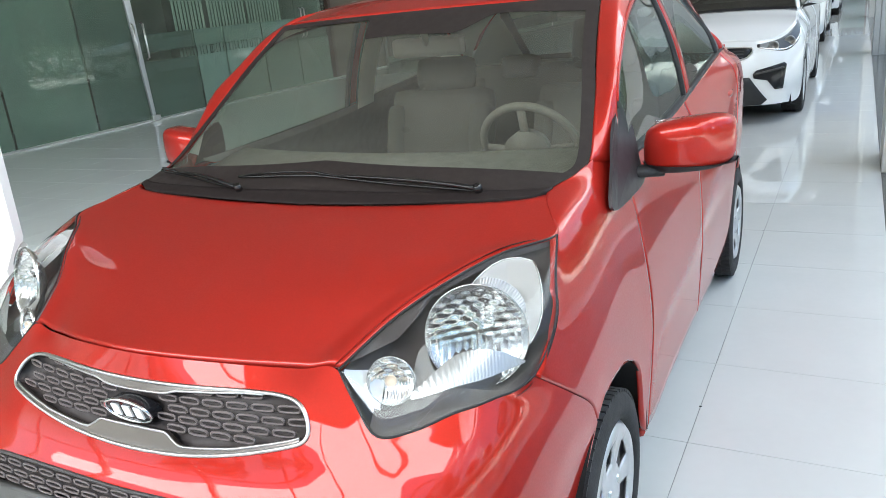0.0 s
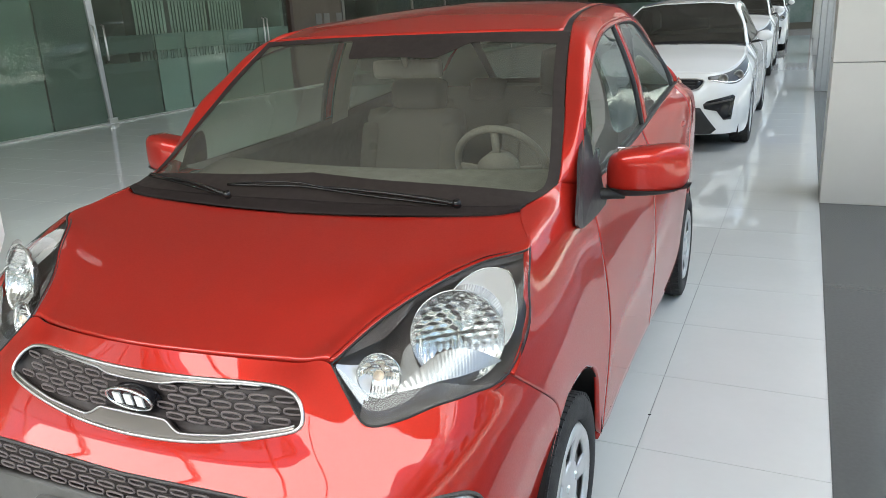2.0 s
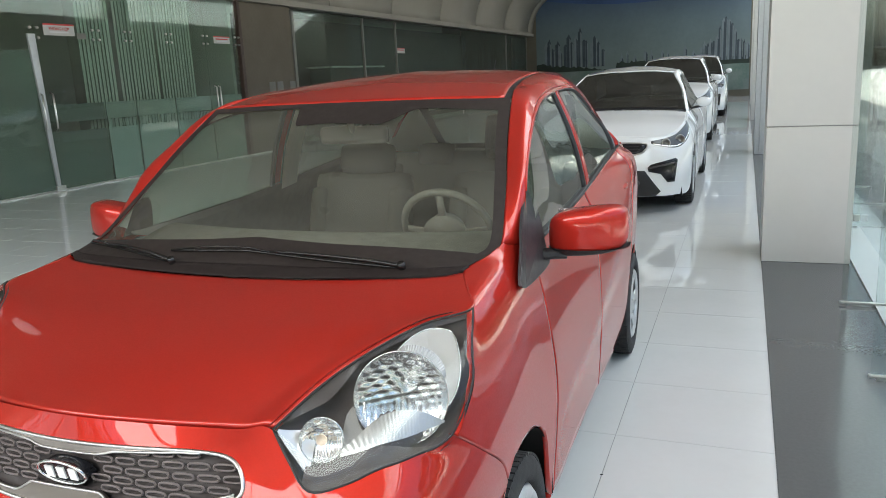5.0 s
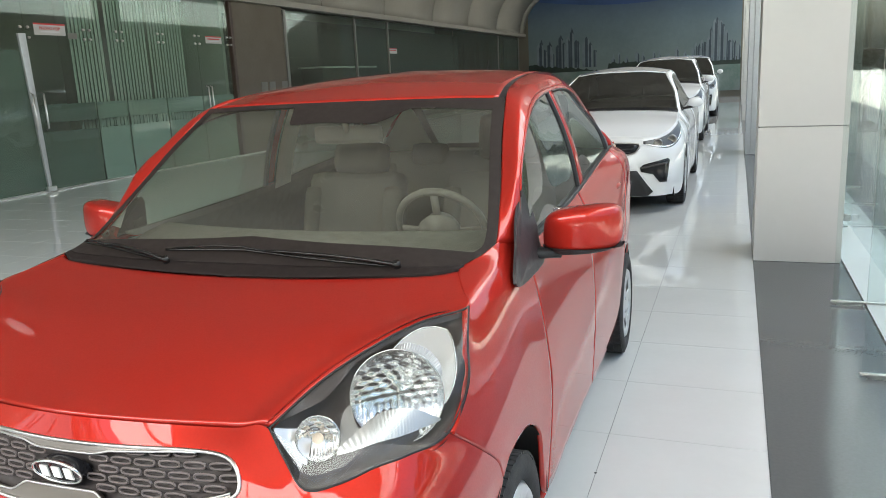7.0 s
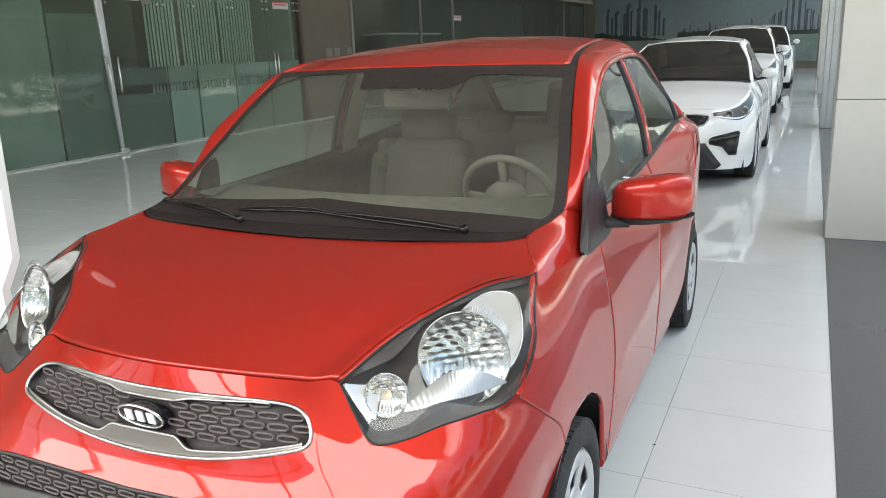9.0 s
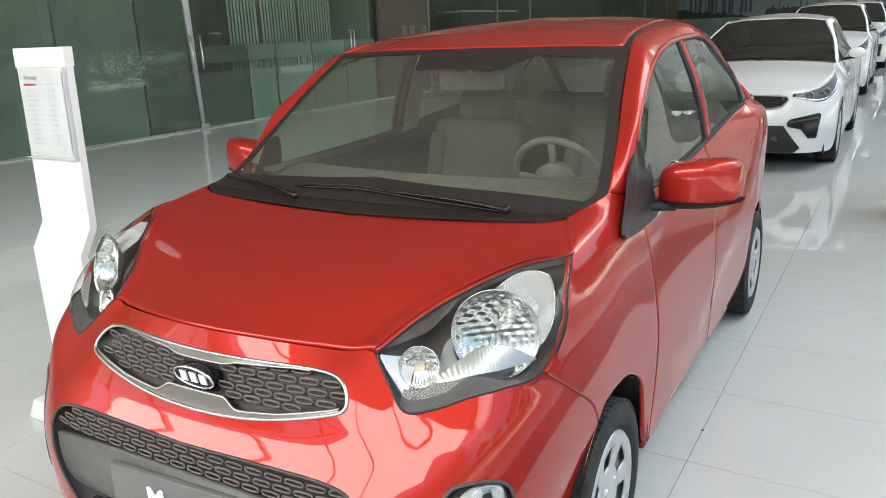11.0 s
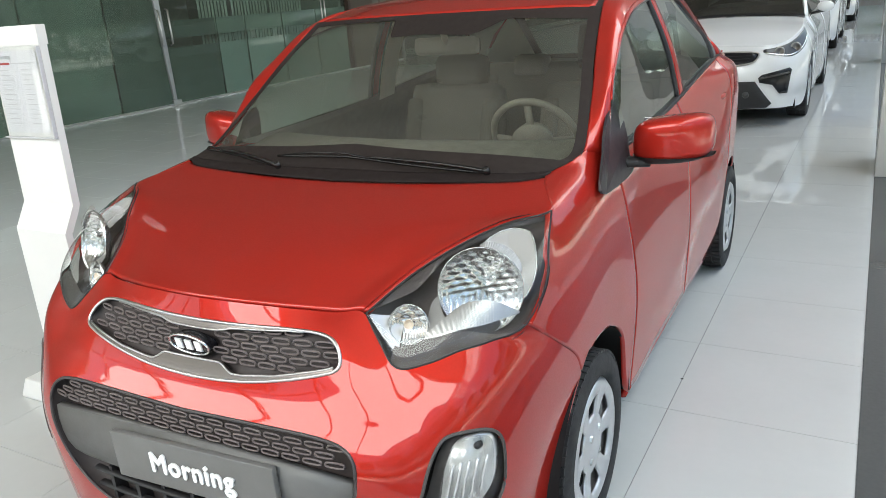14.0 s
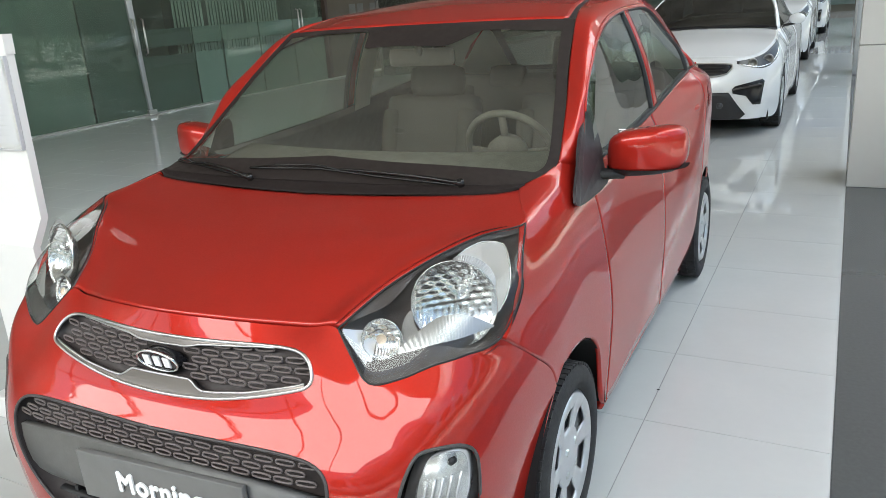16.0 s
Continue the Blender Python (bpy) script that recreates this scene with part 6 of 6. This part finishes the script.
    part("tail", sheet(both(coons(seam([tuple(skin(15, 1)), tuple(skin(14, 1)), tuple(skin(13, 1))]), seam(rb), seam([tuple(skin(15, 1)), tuple(st((0, 3.95, 1.12))), rb[0]]), seam([tuple(skin(13, 1)), tuple(st((0.60, 3.7, 1.20))), rb[-1]]))), -1, 1, 12, 0, 1, 10, (0, 1, 1)), W_GLASS, base)
    part("cabin", box(-0.66 * sx, 0.66 * sx, 1.5 * sy, 3.3 * sy, 0.3, 1.02 * sz, 0.03), CABIN_DARK, base)
    part("dashboard", box(-0.68 * sx, 0.68 * sx, 1.18 * sy, 1.55 * sy, 0.6, 0.965 * sz, 0.03), CABIN_DARK, base)
    part("underbody", box(-0.80 * sx, 0.80 * sx, 0.3, 4.3 * sy, 0.17, 0.30), DARK, base, smooth=False)
    part("engine_bay", box(-0.60 * sx, 0.60 * sx, 0.3, 1.2 * sy, 0.25, 0.66), DARK, base, smooth=False)
    return base


white_car(-0.10, 7.22, 4.64, 1.53, 1.80, "glossy white saloon car with black corner vents", False)
white_car(-0.20, 15.25, 4.50, 1.74, 1.80, "glossy white tall estate car behind the saloon", True)
white_car(-0.15, 23.6, 4.40, 1.84, 1.82, "glossy white tall car far down the row", True)

# ---- price stand ----
stand = tagged(empty("price_stand", pose(-1.386, 0.64, 0)), "white folded acrylic price stand with a printed sheet", "sign stand")
PROFILE = [(-0.058, 0.02), (-0.058, 0.40), (-0.058, 0.770), (0.0, 0.868), (0.014, 1.532)]


def stand_at(u, v):
    i = min(int(v), 3)
    f = v - i
    (y0, z0), (y1, z1) = PROFILE[i], PROFILE[i + 1]
    return Vector((-0.150 + 0.300 * u, y0 + (y1 - y0) * f, z0 + (z1 - z0) * f))


part("panel", sheet(stand_at, 0, 1, 2, 0, 4, 32, (0, -1, 0), thick=0.030), STAND, stand, "folded white acrylic panel", smooth=False)
bm = box(-0.345, 0.345, -0.105, 0.17, 0.0, 0.085, 0.008)
for w in bm.verts:
    if w.co.z > 0.04:
        w.co.x *= 0.93
        w.co.y = 0.03 + (w.co.y - 0.03) * 0.9
part("base", bm, STAND, stand, "white weighted base")
part("top_cap", sheet(stand_at, -0.01, 1.01, 2, 3.895, 4.0, 2, (0, -1, 0), lift=0.004, thick=0.038), STAND, stand, smooth=False)
part("price_sheet", sheet(stand_at, 0.05, 0.90, 2, 3.415, 3.870, 4, (0, -1, 0), lift=0.004), material("price_paper", (0.72, 0.72, 0.75), 0.5, vary=0.04, scale=6), stand, "printed white price sheet", smooth=False)
cover = part("clear_cover", sheet(stand_at, 0.0, 0.99, 2, 3.39, 3.890, 4, (0, -1, 0), lift=0.014, thick=0.003), LENS, stand, "clear acrylic sheet cover", smooth=False)
cover.visible_shadow = False
bm = words("Morning", 0.024, 0.0006, 0.0003)
(ya, za), (yb, zb) = PROFILE[3], PROFILE[4]
tilt = math.atan2(yb - ya, zb - za)
face = lambda u, v, lift: Matrix.Translation(stand_at(u, v) + Vector((0, -lift * math.cos(tilt), lift * math.sin(tilt)))) @ Matrix.Rotation(math.pi / 2 - tilt, 4, "X")
bmesh.ops.transform(bm, matrix=face(0.27, 3.838, 0.0065), verts=bm.verts[:])
part("heading", bm, FADED, stand, "grey printed model name", smooth=False)


def print_bar(u0, u1, v, h, mat):
    bm = box(-(u1 - u0) * 0.15, (u1 - u0) * 0.15, -h / 2, h / 2, 0, 0.0012)
    bmesh.ops.transform(bm, matrix=face((u0 + u1) / 2, v, 0.0055), verts=bm.verts[:])
    part("print_bar", bm, mat, stand, smooth=False)


print_bar(0.12, 0.36, 3.800, 0.007, SIGN_RED)
print_bar(0.40, 0.84, 3.802, 0.003, FADED)
for i in range(12):
    print_bar(0.14, 0.30 + 0.04 * (i % 3), 3.765 - 0.027 * i, 0.003, FADED)
    print_bar(0.58, 0.70 + 0.06 * (i % 2), 3.765 - 0.027 * i, 0.003, FADED)
part("cover_edge", sheet(stand_at, 0.985, 1.0, 1, 3.39, 3.890, 4, (0, -1, 0), lift=0.016, thick=0.014), FADED, stand, "grey edge of the clear cover", smooth=False)
part("cover_edge", sheet(stand_at, 0.0, 1.0, 1, 3.385, 3.392, 1, (0, -1, 0), lift=0.016, thick=0.014), FADED, stand, smooth=False)

# ---- outside: hedge and trees ----
def tree_at(x, y, h, seed):
    r = random.Random(seed)
    t = tagged(empty("tree", pose(x, y, -0.15)), "leafy green tree beside the forecourt", "tree", "trees outside")
    bm = tube([(0.1 * math.sin(i), 0.08 * math.cos(2 * i), h * 0.62 * i / 6) for i in range(7)], lambda f: 0.16 - 0.09 * f, 8)
    for i in range(7):
        a, z0 = 2 * math.pi * i / 7 + r.random(), h * (0.35 + 0.03 * i)
        q = [Vector((0.05, 0.05, z0)) + Vector((math.cos(a), math.sin(a), 0.9)) * (h * 0.16 * k) for k in range(3)]
        tube(q, lambda f: 0.06 - 0.04 * f, 5, bm=bm)
    part("trunk", bm, BARK, t)
    verts, faces = [], []
    for i in range(2600):
        a, b = r.random() * 2 * math.pi, math.acos(2 * r.random() - 1)
        rad = h * 0.34 * (0.55 + 0.45 * r.random() ** 0.4) * (0.8 + 0.3 * math.sin(3 * a + seed) * math.sin(2 * b))
        c = Vector((rad * math.sin(b) * math.cos(a), rad * math.sin(b) * math.sin(a), h * 0.68 + rad * 0.8 * math.cos(b)))
        u = Vector((r.gauss(0, 1), r.gauss(0, 1), r.gauss(0, 0.6))).normalized()
        w = u.cross(Vector((r.gauss(0, 1), r.gauss(0, 1), r.gauss(0, 1)))).normalized()
        s = 0.09 + 0.08 * r.random()
        n = len(verts)
        verts += [c - u * s, c + w * s * 0.5, c + u * s, c - w * s * 0.5]
        faces.append((n, n + 1, n + 2, n + 3))
    me = bpy.data.meshes.new("crown")
    me.from_pydata([tuple(v) for v in verts], [], faces)
    me.materials.append(LEAF)
    cr = new("crown", me)
    cr.parent = t
    cr["kind"] = "stuff"


for i, (x, y, h) in enumerate(((11, -9, 6.0), (13, 1, 6.6), (12, 9, 5.8), (14, 17, 6.8), (12.5, 26, 6.2), (2, -16, 6.5), (-7, -18, 6.8), (12, -4, 5.2), (13.5, 5, 5.4), (11.5, 13, 5.0), (13, 22, 5.5), (12, 31, 5.2), (14, 38, 5.6), (14.5, 29, 7.2), (13.5, 34, 6.9), (15, 44, 7.4), (14.5, 24, 6.9), (14, 19, 6.6), (13, 41, 6.4), (15.5, 50, 7.8), (-12, -16, 7.5), (-3, -15.5, 7.8), (6, -15, 7.6), (10, -17, 7.2))):
    tree_at(x, y, h, i)
verts, faces = [], []
r = random.Random(9)
for i in range(9000):
    if i % 3:
        c = Vector((9.6 + 0.5 * r.gauss(0, 0.5), -12 + 52 * r.random(), -0.14 + 1.35 * r.random() ** 0.8))
    else:
        c = Vector((-14 + 22 * r.random(), -12.5 + 0.4 * r.gauss(0, 0.5), -0.14 + 1.2 * r.random() ** 0.8))
    u = Vector((r.gauss(0, 1), r.gauss(0, 1), r.gauss(0, 1))).normalized()
    w = u.cross(Vector((r.gauss(0, 1), r.gauss(0, 1), r.gauss(0, 1)))).normalized()
    s = 0.10 + 0.07 * r.random()
    n = len(verts)
    verts += [tuple(c - u * s), tuple(c + w * s * 0.6), tuple(c + u * s), tuple(c - w * s * 0.6)]
    faces.append((n, n + 1, n + 2, n + 3))
me = bpy.data.meshes.new("hedge")
me.from_pydata(verts, [], faces)
me.materials.append(LEAF)
tagged(new("hedge", me), "clipped green hedge along the forecourt", "hedge", kind="stuff")

# ---- floor tiles ----
TX, TY, TS = 0.830, 1.443, 0.600


speck = bmesh.new()
bmesh.ops.create_icosphere(speck, subdivisions=2, radius=1)
for w in speck.verts:
    w.co = (0.006 * w.co.x + 0.002 * w.co.y, 0.004 * w.co.y, 0.002 + 0.002 * w.co.z)
crumb = tagged(mesh_ob("dirt_crumb", speck, DARK), "tiny dark crumb of dirt on the pale floor", "dirt")
crumb.matrix_basis = pose(0.83, 1.69, 0.0)


def tile_mesh():
    bm = box(-TS / 2 + 0.0012, TS / 2 - 0.0012, -TS / 2 + 0.0012, TS / 2 - 0.0012, -0.0055, 0.0)
    me = bpy.data.meshes.new("tile")
    bm.to_mesh(me)
    bm.free()
    me.materials.append(TILE)
    return me


paving = tagged(empty("floor_tiling"), "large pale polished floor tiles with fine joints", "floor tiles", kind="structure")
one, rest_v, rest_f = tile_mesh(), [], []
for i in range(-17, 2):
    for j in range(-10, 65):
        cx, cy = TX + TS * (i - 0.5), TY + TS * (j + 0.5)
        w1 = TS / 2 - 0.0012
        if cx - w1 < XW + 0.0 or cy < YS or cy > YN - 0.3:
            if cx + w1 < XW:
                continue
        x1 = 1.460 if i == 1 else cx + w1
        if -9 <= i <= 0 and -4 <= j <= 22:
            ob = new("tile", one)
            ob.parent = paving
            ob.location = (cx, cy, 0)
        else:
            n = len(rest_v)
            rest_v += [(a, b, c) for c in (-0.0055, 0.0) for a, b in ((cx - w1, cy - w1), (x1, cy - w1), (x1, cy + w1), (cx - w1, cy + w1))]
            rest_f += [(n + 4, n + 5, n + 6, n + 7), (n, n + 1, n + 5, n + 4), (n + 1, n + 2, n + 6, n + 5), (n + 2, n + 3, n + 7, n + 6), (n + 3, n, n + 4, n + 7)]
me = bpy.data.meshes.new("more_tiles")
me.from_pydata(rest_v, [], rest_f)
me.materials.append(TILE)
more = new("more_tiles", me)
more.parent = paving
more["kind"] = "stuff"
